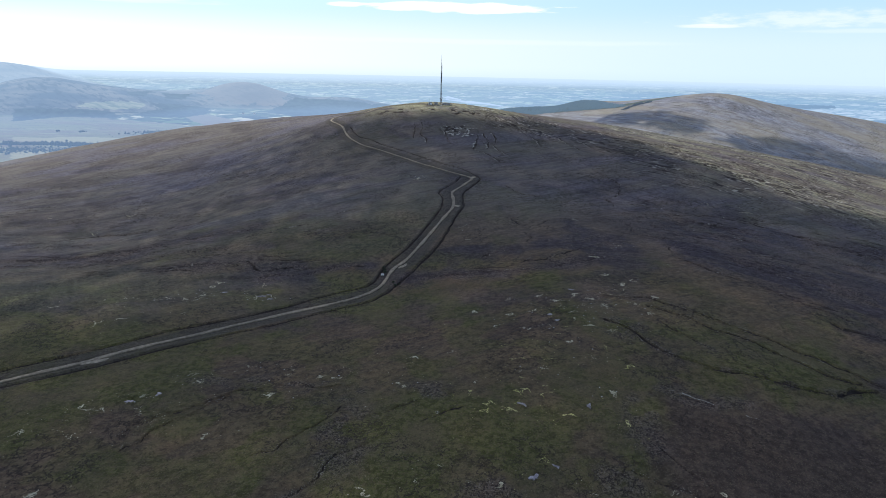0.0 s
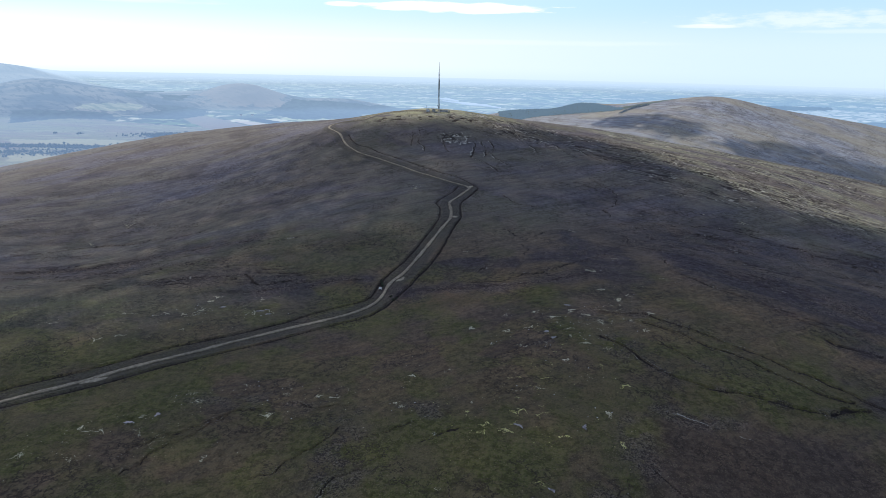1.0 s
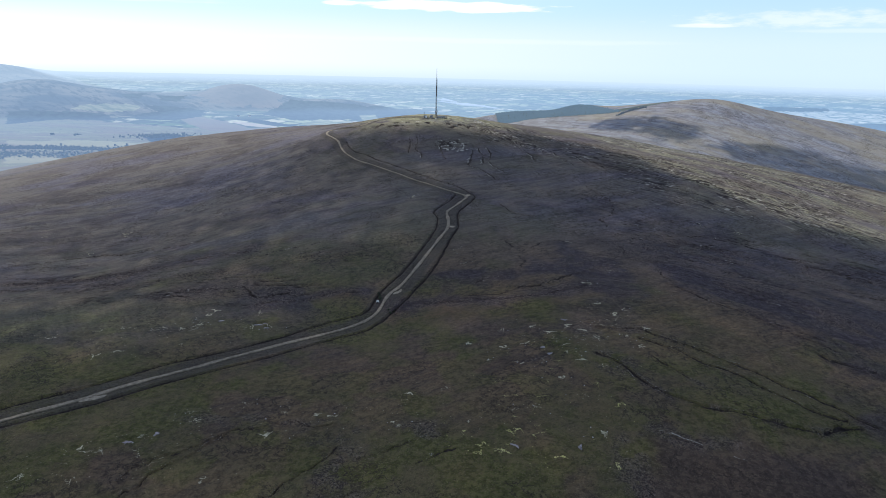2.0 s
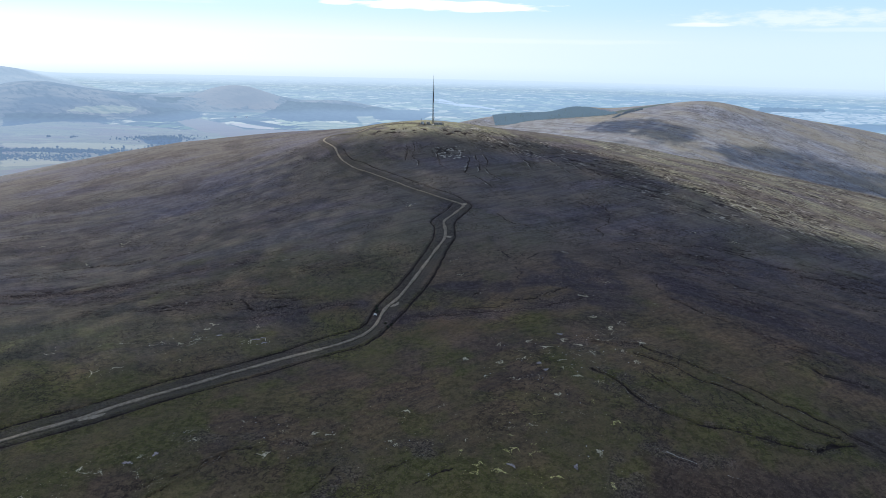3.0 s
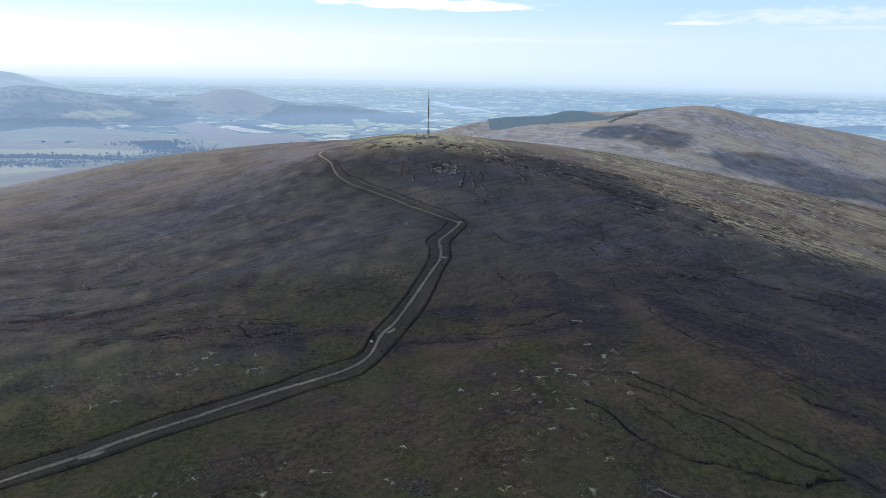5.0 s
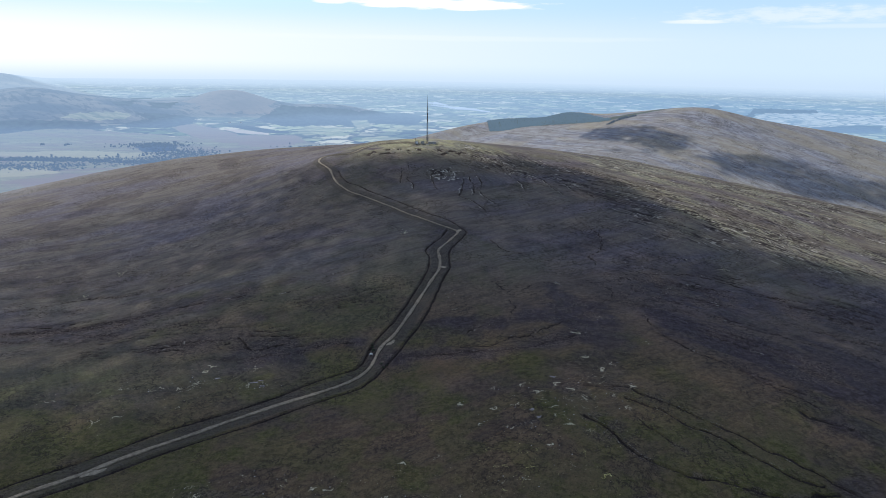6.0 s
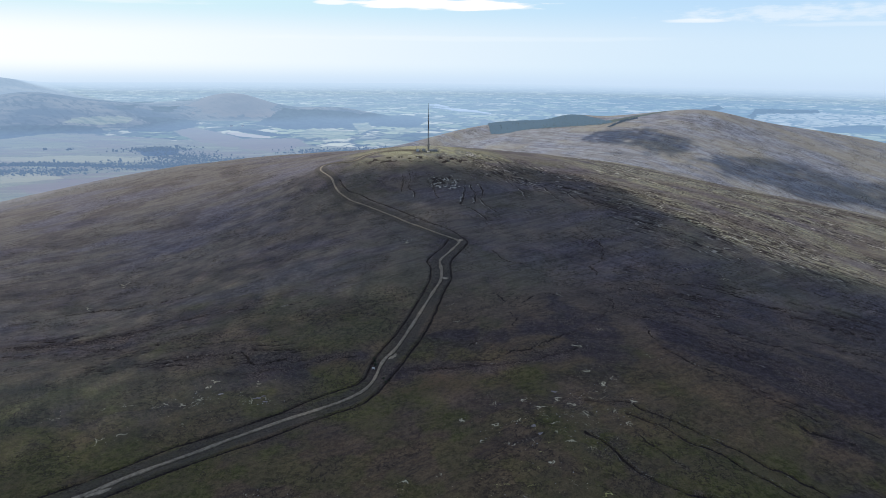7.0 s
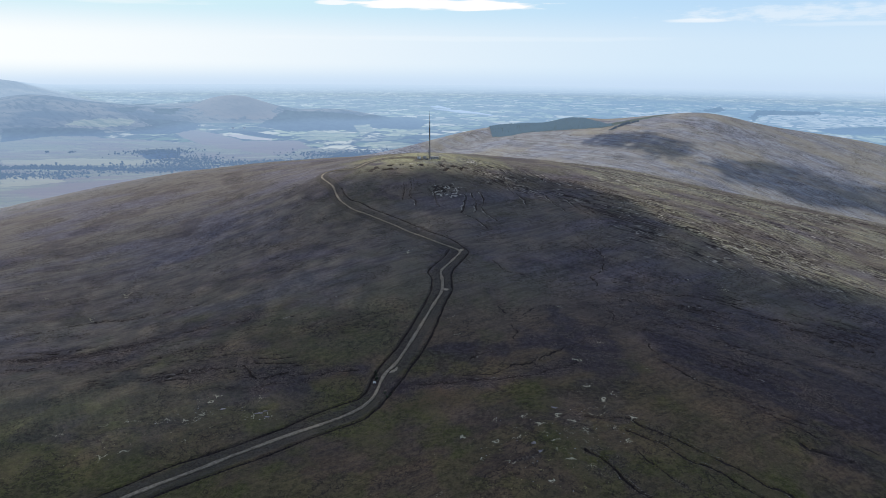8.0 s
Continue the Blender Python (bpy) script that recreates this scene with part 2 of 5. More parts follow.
gully(2.4, 1.6, [(89.6, 309.5), (95.3, 301.3), (101.9, 292.4), (105.2, 283.7), (111.1, 275), (117.6, 269.1), (127.2, 264.8), (136.8, 261.2), (146.7, 258.6), (159.4, 256.3), (172, 254.2), (182.6, 253.6), (202.1, 258.2)])
gully(1.5, 0.9, [(117.6, 304.3), (123.7, 295), (129.8, 287.2), (134.3, 283.2)])
gully(4, 1.2, [(221.5, 323.2), (224.6, 319.9), (232.5, 316.3), (243.8, 313.2)])
gully(2, 1.2, [(163.3, 419.6), (174.5, 405.7), (183.3, 388.3), (195.1, 380.1), (205.3, 369.4), (214.7, 358.7), (222.8, 346.8), (230.8, 342.1), (236.5, 334)])
gully(2, 1, [(177, 552.4), (194.3, 540.8), (225.6, 541.4), (255.1, 537.3), (281.5, 516.6), (305.4, 495.7)])
gully(1.6, 0.9, [(62.4, 615.5), (69.5, 600.7), (78.9, 585.4), (91.9, 580)])
gully(1.8, 1.2, [(-110.6, 233.5), (-103.7, 241), (-97.6, 245.2), (-91.5, 249.9), (-82, 252.8), (-72.5, 256.6), (-64.7, 257.2), (-54.4, 252), (-46.9, 253.9), (-39.2, 255.1)])
gully(1.5, 0.8, [(31, 293.2), (40.2, 297.1), (45.2, 301), (50.2, 304.6), (59.7, 306.4)])
gully(1.6, 1, [(-127.4, 216.2), (-122, 223.7), (-119.1, 227.5), (-112.5, 233.8)])
gully(1.8, 1.2, [(-123, 207.3), (-118.2, 210.9), (-110.6, 223.7), (-104.5, 231.6), (-100.5, 240.2), (-93.1, 247.1)])
gully(1.4, 0.9, [(-70.1, 203.3), (-63.2, 209.5), (-58.4, 216.4), (-52.8, 222), (-46.2, 229.5), (-41.7, 237.6)])
gully(1.6, 1, [(-52.4, 182.6), (-45.9, 189), (-40.5, 197.6), (-36.6, 205.4), (-29.7, 210.1)])
gully(1.4, 0.8, [(-30.9, 228.4), (-22, 233.4), (-12.8, 237), (-3.3, 242.2), (6.5, 245)])
gully(1.4, 0.8, [(-5.2, 225), (1.7, 229.6), (9.9, 231.6)])
gully(1.2, 0.8, [(101.2, 244.5), (107.1, 240.2), (112, 237), (116.9, 234)])
gully(1.3, 0.7, [(84.5, 207.3), (88.7, 200.5), (92.1, 195.4), (97, 191.8), (99.7, 185.8)])
gully(2.2, 1, [(63.2, 190.9), (69.2, 194.5), (76.2, 190.5), (85.2, 187.3), (96.8, 186.1)])
gully(1.5, 1.0, [(169, 446), (170, 417), (179, 397), (212, 366), (244, 344), (268, 321)])
gully(1.5, 1.0, [(196, 496), (212, 469), (232, 444), (271, 425), (326, 403)])
gully(1.6, 1.0, [(223, 522), (266, 507), (313, 501), (383, 485)])
gully(1.5, 1.0, [(204, 420), (234, 394), (265, 372), (289, 351)])
gully(1.4, 1.0, [(174, 568), (199, 559), (225, 542), (261, 540), (294, 532)])
gully(1.3, 0.9, [(56, 515), (73, 496), (100, 512), (118, 506)])
# long cuts that fan out from the summit
gully(0.9, 1.3, [(76, 950), (117, 907), (154, 856), (184, 808), (206, 745)])
gully(0.9, 1.3, [(112, 980), (150, 930), (189, 871), (212, 832)])
gully(0.9, 1.3, [(150, 985), (179, 950), (222, 876), (254, 818)])
gully(0.9, 1.3, [(51, 914), (85, 872), (109, 834), (131, 782)])
gully(0.9, 1.3, [(132, 940), (156, 905), (188, 828), (221, 753)])
gully(0.9, 1.3, [(187, 980), (224, 921), (263, 850), (296, 808)])
gully(0.9, 1.3, [(62, 889), (98, 841), (120, 802)])
gully(1.3, 1.2, [(-24.2, 825.8), (-26.9, 793.0), (-20, 778), (-18.8, 766.3)])
gully(1.2, 1.2, [(-36.8, 825.3), (-36.3, 799.7), (-36.8, 779)])
gully(1.4, 1.2, [(43.8, 803.0), (46.2, 792.1), (44.6, 780.5), (39.3, 747.7), (49.9, 733.6), (59.4, 719.5), (64.7, 702.2)])
gully(1.3, 1.2, [(52.8, 804.8), (57.5, 779.5), (55.7, 751.2)])
gully(1.4, 1.2, [(65.0, 810.6), (68.7, 781.0), (64.9, 763.3), (70.7, 743.4), (78.4, 726.2)])
gully(1.2, 1.2, [(5.7, 802.5), (7.1, 784.3), (9.1, 763.0)])
gully(1.2, 1.2, [(119.2, 812.9), (121.4, 781.6)])
gully(1.4, 1.2, [(150.4, 817.7), (158.6, 792.1), (166.2, 759.6)])
gully(1.3, 1.2, [(164.4, 823.8), (176.1, 806.3), (184.5, 776.5), (195.2, 745.7)])
gully(1.4, 1.2, [(164.6, 680.3), (166.5, 665.7), (172.4, 648.1), (177.3, 626.0), (168.6, 593.2), (158.8, 580.6), (155, 556)])
SUMMIT_GULLIES = GULLIES[-10:-1]

BANK = smooth_line([(106, 243), (113, 238), (120, 234.5), (128, 231), (138, 228)], 2.0)          # a bare, pale peat bank

CREST = smooth_line([(250, 1120), (316, 1095), (387, 1070), (449, 1003), (518, 953), (598, 934), (654, 897), (760, 860)], 20.0)          # dark heather where the flank turns over

# pools of bog water: place, half length, half width, turn in degrees
POOLS = [(-136.9, 376.5, 2.0, 0.8, 10), (-111.9, 371.9, 2.4, 1.1, 15), (-105.3, 367.7, 1.7, 1.1, -20), (-108.0, 374.5, 1.4, 0.8, 5), (-123.6, 249.0, 1.7, 1.1, 40),
         (-133.8, 242.6, 1.8, 1.2, 25), (79.2, 353.1, 1.5, 1.5, 0), (60.9, 318.1, 1.6, 1.3, -30), (63.4, 310.3, 1.9, 0.9, 20), (63.4, 232.2, 1.5, 1.3, 60),
         (35.9, 233.4, 1.6, 1.0, -35), (35.1, 191.5, 1.9, 1.7, 70), (44.0, 197.0, 1.3, 0.9, -50)]


# eroded hags: direction, spacing, length, seed, middle, reach, depth, paleness of the rims
HIGH_HAGS = [(-32, 8.0, 22.0, 501, 115, 885, 115, 62, 0.8, 0.3), (-38, 8.0, 20.0, 511, 215, 845, 105, 90, 0.8, 0.3), (-46, 9.0, 20.0, 521, 330, 790, 130, 150, 1.0, 0.4), (-44, 9.0, 9.0, 601, 190, 600, 80, 60, 0.8, 0.42),
             (12, 10.0, 9.0, 566, -330, 690, 190, 90, 0.6, 0.25), (-40, 10.0, 22.0, 581, 500, 760, 190, 210, 0.9, 0.45)]
LOW_HAGS = [(-34, 10.0, 14.0, 531, 335, 470, 150, 80, 1.0, 0.32), (-28, 5.0, 3.0, 541, 195, 500, 60, 44, 0.9, 0.5),
            (10, 6.0, 6.0, 551, -300, 470, 120, 24, 1.1, 0.4), (12, 5.5, 5.0, 556, -175, 428, 85, 26, 1.0, 0.42), (20, 7.0, 8.0, 561, -370, 560, 140, 50, 0.75, 0.3), (24, 8.0, 8.0, 571, -130, 505, 130, 30, 0.8, 0.36)]


def pool_level(px, py):
    return float(land(np.array([float(px)]), np.array([float(py)]))[0])


def shape_ground(x, y):
    """Fine relief and cover of the moor: height, and masks of bare peat, grass, straw-coloured grass, verge, dark heather and bracken."""
    z = land(x, y)
    r = np.hypot(x, y)
    fine = 1 - step(1500, 2200, r)
    road = away(x, y, ROAD, 16.0)
    wob = rough(x, y, 9.0, 5, 3)
    dx = x + (wob - 0.5) * 1.4
    ditch = away(dx, y, DITCHES[0], 6.0)
    ditch = away(dx, y, DITCHES[1], 6.0, ditch)
    big = rough(x, y, 95.0, 11, 4)
    mid = rough(x, y, 26.0, 23, 4)
    small = rough(x, y, 5.0, 31, 3)
    calm = step(6.0, 16.0, road)
    # tussocks and swells
    z = z + fine * ((rough(x, y, 60.0, 3, 3) - 0.5) * 3.2 * calm + (mid - 0.5) * 1.2 * calm + (small - 0.5) * 0.55 * (0.35 + 0.65 * calm))
    # peat gullies
    peat, rim, jag = np.zeros_like(x), np.zeros_like(x), rough(x, y, 3.2, 37, 3)
    wx, wy = x + (rough(x, y, 15.0, 38, 2) - 0.5) * 6, y + (rough(x, y, 15.0, 39, 2) - 0.5) * 6
    crook, pale = (rough(x, y, 5.0, 35, 2) - 0.5) * 3.4, np.zeros_like(x)
    for width, depth, line in GULLIES:
        w = width * (0.5 if width > 2.15 and 250 < line[0][1] < 345 else 0.8 if line[0][1] > 700 else 0.36 if line[0][1] > 262 else 0.22)
        d = away(wx + crook, wy - crook, line, width * 2.6 + 4) + (wob - 0.5) * (w * 0.7 + 0.12) + (jag - 0.5) * (w * 0.7 + 0.25)
        cut = (1 - step(w * 0.35, w * 0.85 + 0.2, d)) * (0.62 + 0.38 * step(0.38, 0.50, mid))
        pale = np.maximum(pale, 0.42 * step(w * 0.9, w * 1.1 + 0.1, d) * (1 - step(w * 1.2 + 0.3, w * 1.6 + 0.5, d)) * step(0.50, 0.58, rough(x, y, 11.0, 36, 3)))
        lip = step(w * 0.8, w * 1.2, d) * (1 - step(w * 1.2, w * 2.4, d))
        z = z - cut * depth * 0.75 + lip * 0.22 * depth
        bed = 0.5 * (1 - step(0.25, 0.6, d / w)) * step(0.42, 0.56, jag) if w > 1.3 else 0.0          # a paler floor in the wide ones
        peat = np.maximum(peat, cut * (0.72 + 0.2 * step(235, 300, y)) * (1 - bed))
        rim = np.maximum(rim, 0.75 * np.exp(-(d / (width * 1.9)) ** 2))
    # hags: long crooked cuts in the peat with pale rims, along the fall of the slope
    hags, crest = np.zeros_like(x), np.zeros_like(x)
    for turn, gap, stretch, seed, cx, cy, sx, sy, deep, rims in HIGH_HAGS + LOW_HAGS:
        zone = np.exp(-(((x - cx) / sx) ** 2 + ((y - cy) / sy) ** 2) ** 1.5)
        some = zone > 0.03
        if not some.any():
            continue
        u, v = x[some], y[some]
        ca, sa = math.cos(radians(turn)), math.sin(radians(turn))
        bend = (rough(u, v, gap * 0.7, seed + 1, 2) - 0.5) * gap * (0.25 if stretch > 19 else 0.5)

        def phase(side):
            along, across = (u * ca + v * sa) / stretch, v * ca - u * sa + side
            return across / gap + 2.6 * lumps(along, across, gap * 2.0, seed) + 0.9 * lumps(along * 1.6, across, gap * 1.1, seed + 2) + bend / gap

        here = phase(0.0)
        slope = np.maximum(np.abs(phase(1.0) - here), 0.35 / gap)
        off = (here - np.floor(here) - 0.5) / slope
        thin = 0.36 + 0.0007 * r[some]
        lo = 0.33 if stretch > 19 else 0.46 - 0.06 * (deep > 0.95)
        there = step(lo, lo + 0.1, rough((u * ca + v * sa) / (9.0 if stretch > 19 else 4.5), v * ca - u * sa, gap * 1.6, seed + 3, 2)) * np.clip(zone[some] * 2.2, 0, 1)
        cut = (1 - step(thin * 0.5, thin * 1.5, np.abs(off) + (rough(u, v, 3.0, seed + 5, 2) - 0.5) * thin * (0.4 if stretch > 19 else 0.8))) * there
        z[some] = z[some] - cut * deep
        peat[some] = np.maximum(peat[some], cut * min(0.75, 0.75 * deep ** 2))
        edge = step(thin * 0.9, thin * 1.4, off) * (1 - step(thin * 1.5, thin * 2.1, off)) * there * step(0.40, 0.56, rough(u, v, gap * 1.6, seed + 4, 2))
        z[some] = z[some] + edge * 0.3
        crest[some] = np.maximum(crest[some], edge * rims)
    flank = step(170, 250, x) * step(560, 640, y + 0.30 * (x - 300)) * (1 - step(1150, 1400, y))
    hags = flank * (0.25 + 0.75 * step(0.36, 0.52, rough(x, y, 50.0, 86, 2)))
    hags = np.maximum(hags, np.clip(1.3 * np.exp(-((x - 160) / 150) ** 2 - ((y - 862 + 0.4 * (x - 150)) / 75) ** 2), 0, 1) * step(30, 70, x))
    # broken hags below the summit
    crag = step(0.52, 0.60, rough(x, y, 9.0, 91, 3)) * step(-110, -60, x) * (1 - step(40, 80, x)) * (1 - step(8, 16, np.abs(y - 884 + 0.05 * np.abs(x))))
    z = z - crag * 1.8
    peat = np.maximum(peat, crag)
    grit = 1.2 * np.exp(-((x - 22) / 32) ** 2 - ((y - 810) / 26) ** 2) + np.exp(-((x + 35) / 45) ** 2 - ((y - 893) / 6) ** 2) + np.exp(-((x - 62) / 22) ** 2 - ((y - 925) / 16) ** 2)
    grit = np.clip(grit, 0, 1) * step(0.90, 0.975, 1 - np.abs(2 * rough(x, y, 9.0, 97, 3) - 1)) * 0.8
    for width, depth, line in SUMMIT_GULLIES:
        grit = np.maximum(grit, 0.55 * (1 - step(0.35, 1.0, away(wx + crook + 1.7 + (wob - 0.5) * 2, wy - crook, line, 9.0))) * (0.55 + 0.45 * step(0.40, 0.55, mid)))
    grit = np.maximum(np.maximum(np.maximum(grit, crest), pale), 0.5 * (1 - step(0.2, 0.9, away(wx + crook, wy - crook, BANK, 8.0))) * step(0.44, 0.54, rough(x, y, 7.0, 40, 2)))
    peat = np.maximum(peat, 0.7 * np.exp(-((x - 22) / 32) ** 2 - ((y - 810) / 26) ** 2) * step(0.44, 0.54, rough(x, y, 5.0, 99, 2)) * (1 - grit))
    # eroded peat in the hollows to the right of the road
    broken = np.zeros_like(x)
    for cx, cy, sx, sy in ((190, 505, 52, 40), (112, 442, 40, 42), (95, 412, 40, 16), (82, 216, 9, 16), (84, 228, 8, 14), (118, 238, 22, 6), (98, 243, 14, 7), (66, 191, 14, 9), (22, 185, 14, 7), (-36, 216, 13, 26), (-46, 248, 16, 9), (-98, 262, 22, 8), (-4, 247, 18, 8), (95, 300, 13, 16), (118, 336, 18, 14), (98, 340, 22, 16),
                           (-300, 470, 60, 13), (-228, 462, 40, 13), (-176, 416, 26, 9), (-112, 424, 30, 12), (-165, 465, 40, 12), (230, 420, 30, 22), (262, 380, 40, 22), (238, 487, 46, 24), (300, 460, 50, 26)):
        broken = np.maximum(broken, np.exp(-((x - cx) / sx) ** 2 - ((y - cy) / sy) ** 2))
    broken = np.maximum(broken, rim * step(0.40, 0.62, rough(x, y, 30.0, 96, 2)))
    broken = broken * step(0.30, 0.60, rough(x, y, 8.0, 95, 3))
    z = z - broken * (rough(x, y, 2.4, 94, 2) - 0.4) * 0.8
    # the road's bed and its ditches
    z = z - 0.45 * (1 - step(1.6, 3.6, road)) * fine
    cut = (1 - step(0.45, 1.25, ditch + (small - 0.5) * 0.9)) * (0.7 + 0.3 * step(0.35, 0.5, wob))
    bank = step(1.3, 2.0, ditch) * (1 - step(2.2, 4.2, ditch))
    z = z - cut * 1.2 + bank * 0.35
    peat = np.maximum(peat, cut * 0.95)
    for px, py, a, b, turn in POOLS:
        d = np.hypot(x - px, y - py)
        hollow = 1 - step(a * 0.95, a * 1.6, d)
        z = z * (1 - hollow) + (pool_level(px, py) - 0.35) * hollow
    verge = 1 - step(7.5, 10.5, road + (wob - 0.5) * 3)
    # cover
    grass = step(0.45, 0.60, 0.55 * big + 0.45 * mid)
    for cx, cy, sx, sy, k in ((-10, 225, 110, 60, 0.75), (150, 285, 70, 40, 0.6), (170, 252, 34, 16, 0.5), (-230, 375, 150, 62, 0.95), (60, 560, 60, 90, 0.25), (-60, 480, 60, 70, 0.35), (-230, 520, 120, 30, 0.4), (135, 375, 80, 50, 0.6), (-20, 950, 120, 50, 1.0),
                              (380, 680, 130, 110, 0.15), (120, 205, 35, 26, -0.8), (260, 430, 120, 70, -0.7), (150, 600, 90, 70, -0.5), (-330, 640, 160, 60, -0.4), (60, 850, 110, 45, -0.2), (-60, 700, 130, 60, -0.4)):
        grass = grass + k * np.exp(-((x - cx) / sx) ** 2 - ((y - cy) / sy) ** 2)
    grass = grass + 0.55 * (1 - step(300, 420, r)) * (step(0.44, 0.60, rough(x, y, 17.0, 15, 3)) - 0.35)
    grass = np.clip(grass * (1 - 0.30 * step(300, 420, r)) * (1 - 0.8 * step(1150, 1400, r)) * (1 - 0.75 * step(60, 260, -x) * step(500, 680, y)), 0, 1)
    # pale grass on the open flank and the summit
    al, ac = x * 0.56 - y * 0.83, x * 0.83 + y * 0.56
    straw = step(0.30, 0.62, 0.5 * lumps(al / 9, ac, 22.0, 51) + 0.5 * rough(x, y, 70, 53, 3)) * step(220, 320, x + 0.15 * (y - 700)) * step(560, 660, y + 0.25 * (x - 300))
    straw = np.maximum(straw, 1.5 * np.exp(-((x - 5) / 105) ** 2 - ((y - 935) / 55) ** 2) * step(0.22, 0.45, mid))
    straw = np.clip(np.maximum(straw, 0.17 * np.exp(-((x + 230) / 150) ** 2 - ((y - 378) / 55) ** 2)), 0, 1)
    straw = straw * (1 - 0.62 * step(1050, 1500, r))
    dark = step(0.52, 0.68, rough(x, y, 46.0, 61, 4)) * (0.25 + 0.75 * step(300, 460, r))
    for cx, cy, sx, sy, k in ((125, 210, 44, 20, 1.0), (90, 190, 22, 12, 0.8), (160, 215, 30, 18, 0.7), (330, 480, 120, 60, 0.4), (120, 850, 90, 60, 0.3), (-280, 600, 160, 40, 0.4), (180, 505, 50, 36, 0.8), (222, 262, 22, 22, 0.7), (205, 305, 55, 45, 0.15)):
        dark = dark + k * np.exp(-((x - cx) / sx) ** 2 - ((y - cy) / sy) ** 2)
    heath = 1 - step(-9, 9, parcel_edge(x, y, HEATH) + (rough(x, y, 12.0, 63, 3) - 0.5) * 26)
    along, across = 0.80 * x - 0.60 * y, 0.60 * x + 0.80 * y
    moss = 1 - step(-14, 14, parcel_edge(x, y, MOSS) + (rough(x, y, 30.0, 65, 3) - 0.5) * 46)
    moss = moss * (0.45 + 0.55 * step(0.40, 0.56, 0.6 * lumps(along / 6, across, 13.0, 66) + 0.4 * rough(along / 3, across, 8.0, 68, 2)))
    dark = np.maximum(np.maximum(dark, heath), 1.05 * moss)
    grass = grass * (1 - 0.9 * moss)
    grass = grass * (1 - 0.9 * heath)
    band = np.zeros_like(x)
    for k, reach in ((0, 15.0), (1, 13.0), (4, 14.0), (5, 9.0), (6, 10.0)):
        d = away(x, y, GULLIES[k][2], 40.0) + (mid - 0.5) * 16
        band = np.maximum(band, np.exp(-(np.maximum(d, 0) / reach) ** 2))
    crest_band = np.exp(-(np.maximum(away(x, y, CREST, 90.0) + (mid - 0.5) * 26, 0) / 26) ** 2)
    straw = straw * (1 - 0.8 * crest_band)
    dark = np.maximum(np.clip(dark + 0.85 * band, 0, 1.1) * (1 - step(1050, 1200, r)), 0.85 * crest_band)
    broken = np.maximum(broken, 0.65 * band * step(0.38, 0.56, rough(x, y, 7.0, 98, 3)))
    grass = grass * (1 - 0.85 * band)
    grass = grass * (1 - 0.75 * step(0.45, 0.9, dark) * (1 - step(380, 480, r)))
    rust = np.exp(-((x - 2) / 26) ** 2 - ((y - 385) / 16) ** 2) + 0.8 * np.exp(-((x + 62) / 16) ** 2 - ((y - 420) / 8) ** 2) + 0.7 * np.exp(-((x + 80) / 22) ** 2 - ((y - 232) / 12) ** 2)
    rust = np.clip(rust * step(0.35, 0.6, mid) * 1.4 + 0.28 * step(0.62, 0.74, rough(x, y, 18.0, 67, 3)), 0, 1)
    near_edge = np.interp(x, [235, 300, 339, 401, 521, 578, 600], [2476, 2384, 2361, 2292, 2193, 2150, 2140])
    far_edge = np.interp(x, [235, 384, 500, 580, 605], [2625, 2615, 2490, 2365, 2190])
    pines = step(236, 240, x) * step(0, 8, y - near_edge) * (1 - step(0, 8, y - far_edge))
    # where heather takes a mauve tone with distance haze put into its colour
    mauve_haze = (1 - 0.85 * crest_band) * (1 - 0.45 * np.clip(dark, 0, 1)) * (1 - 0.9 * np.clip(straw, 0, 1) * (1 - step(1050, 1300, r))) * np.maximum(np.maximum(step(1150, 1450, r), 0.74 * step(390, 640, r) + 0.12 * step(60, 200, -x) * step(300, 400, y) * (1 - step(390, 640, r))), 0.92 * step(70, 260, -x + 0.3 * (y - 600)) * step(470, 640, y))
    return z, peat, grass, straw, verge, np.clip(dark, 0, 1), rust, hags, grit, pines, mauve_haze, broken


def polar_sheet(name, angles, rings, closed, middle):
    """A sheet of ground on rings round the start of the flight, finer towards the viewer."""
    m, n = rings.shape
    a, r = np.radians(angles)[None] + np.zeros_like(rings), rings
    x, y = (r * np.sin(a)).ravel(), (r * np.cos(a)).ravel()
    i, j = np.meshgrid(np.arange(n if closed else n - 1), np.arange(m - 1))
    i, j = i.ravel(), j.ravel()
    k = (i + 1) % n
    quads = np.stack([j * n + i, (j + 1) * n + i, (j + 1) * n + k, j * n + k], 1)[:, ::-1]
    count = n * m
    loops, sizes = quads.ravel(), np.full(len(quads), 4)
    if middle:
        x, y = np.append(x, 0.0), np.append(y, 0.0)
        ii = np.arange(n)
        fan = np.stack([np.full(n, count), ii, (ii + 1) % n], 1)[:, ::-1]
        loops, sizes = np.concatenate([loops, fan.ravel()]), np.concatenate([sizes, np.full(n, 3)])
    me = bpy.data.meshes.new(name)
    me.vertices.add(len(x))
    me.loops.add(len(loops))
    me.polygons.add(len(sizes))
    me.loops.foreach_set("vertex_index", loops.astype(np.int32))
    me.polygons.foreach_set("loop_start", np.concatenate([[0], np.cumsum(sizes)[:-1]]).astype(np.int32))
    return me, x, y


def finish_sheet(me, x, y, z, **layers):
    me.vertices.foreach_set("co", np.stack([x, y, z], 1).astype(np.float32).ravel())
    for key, (r, g, b) in layers.items():
        layer = me.attributes.new(key, "FLOAT_COLOR", "POINT")
        layer.data.foreach_set("color", np.stack([r, g, b, np.ones_like(r)], 1).astype(np.float32).ravel())
    me.update(calc_edges=True)
    me.shade_smooth()
    me.validate()


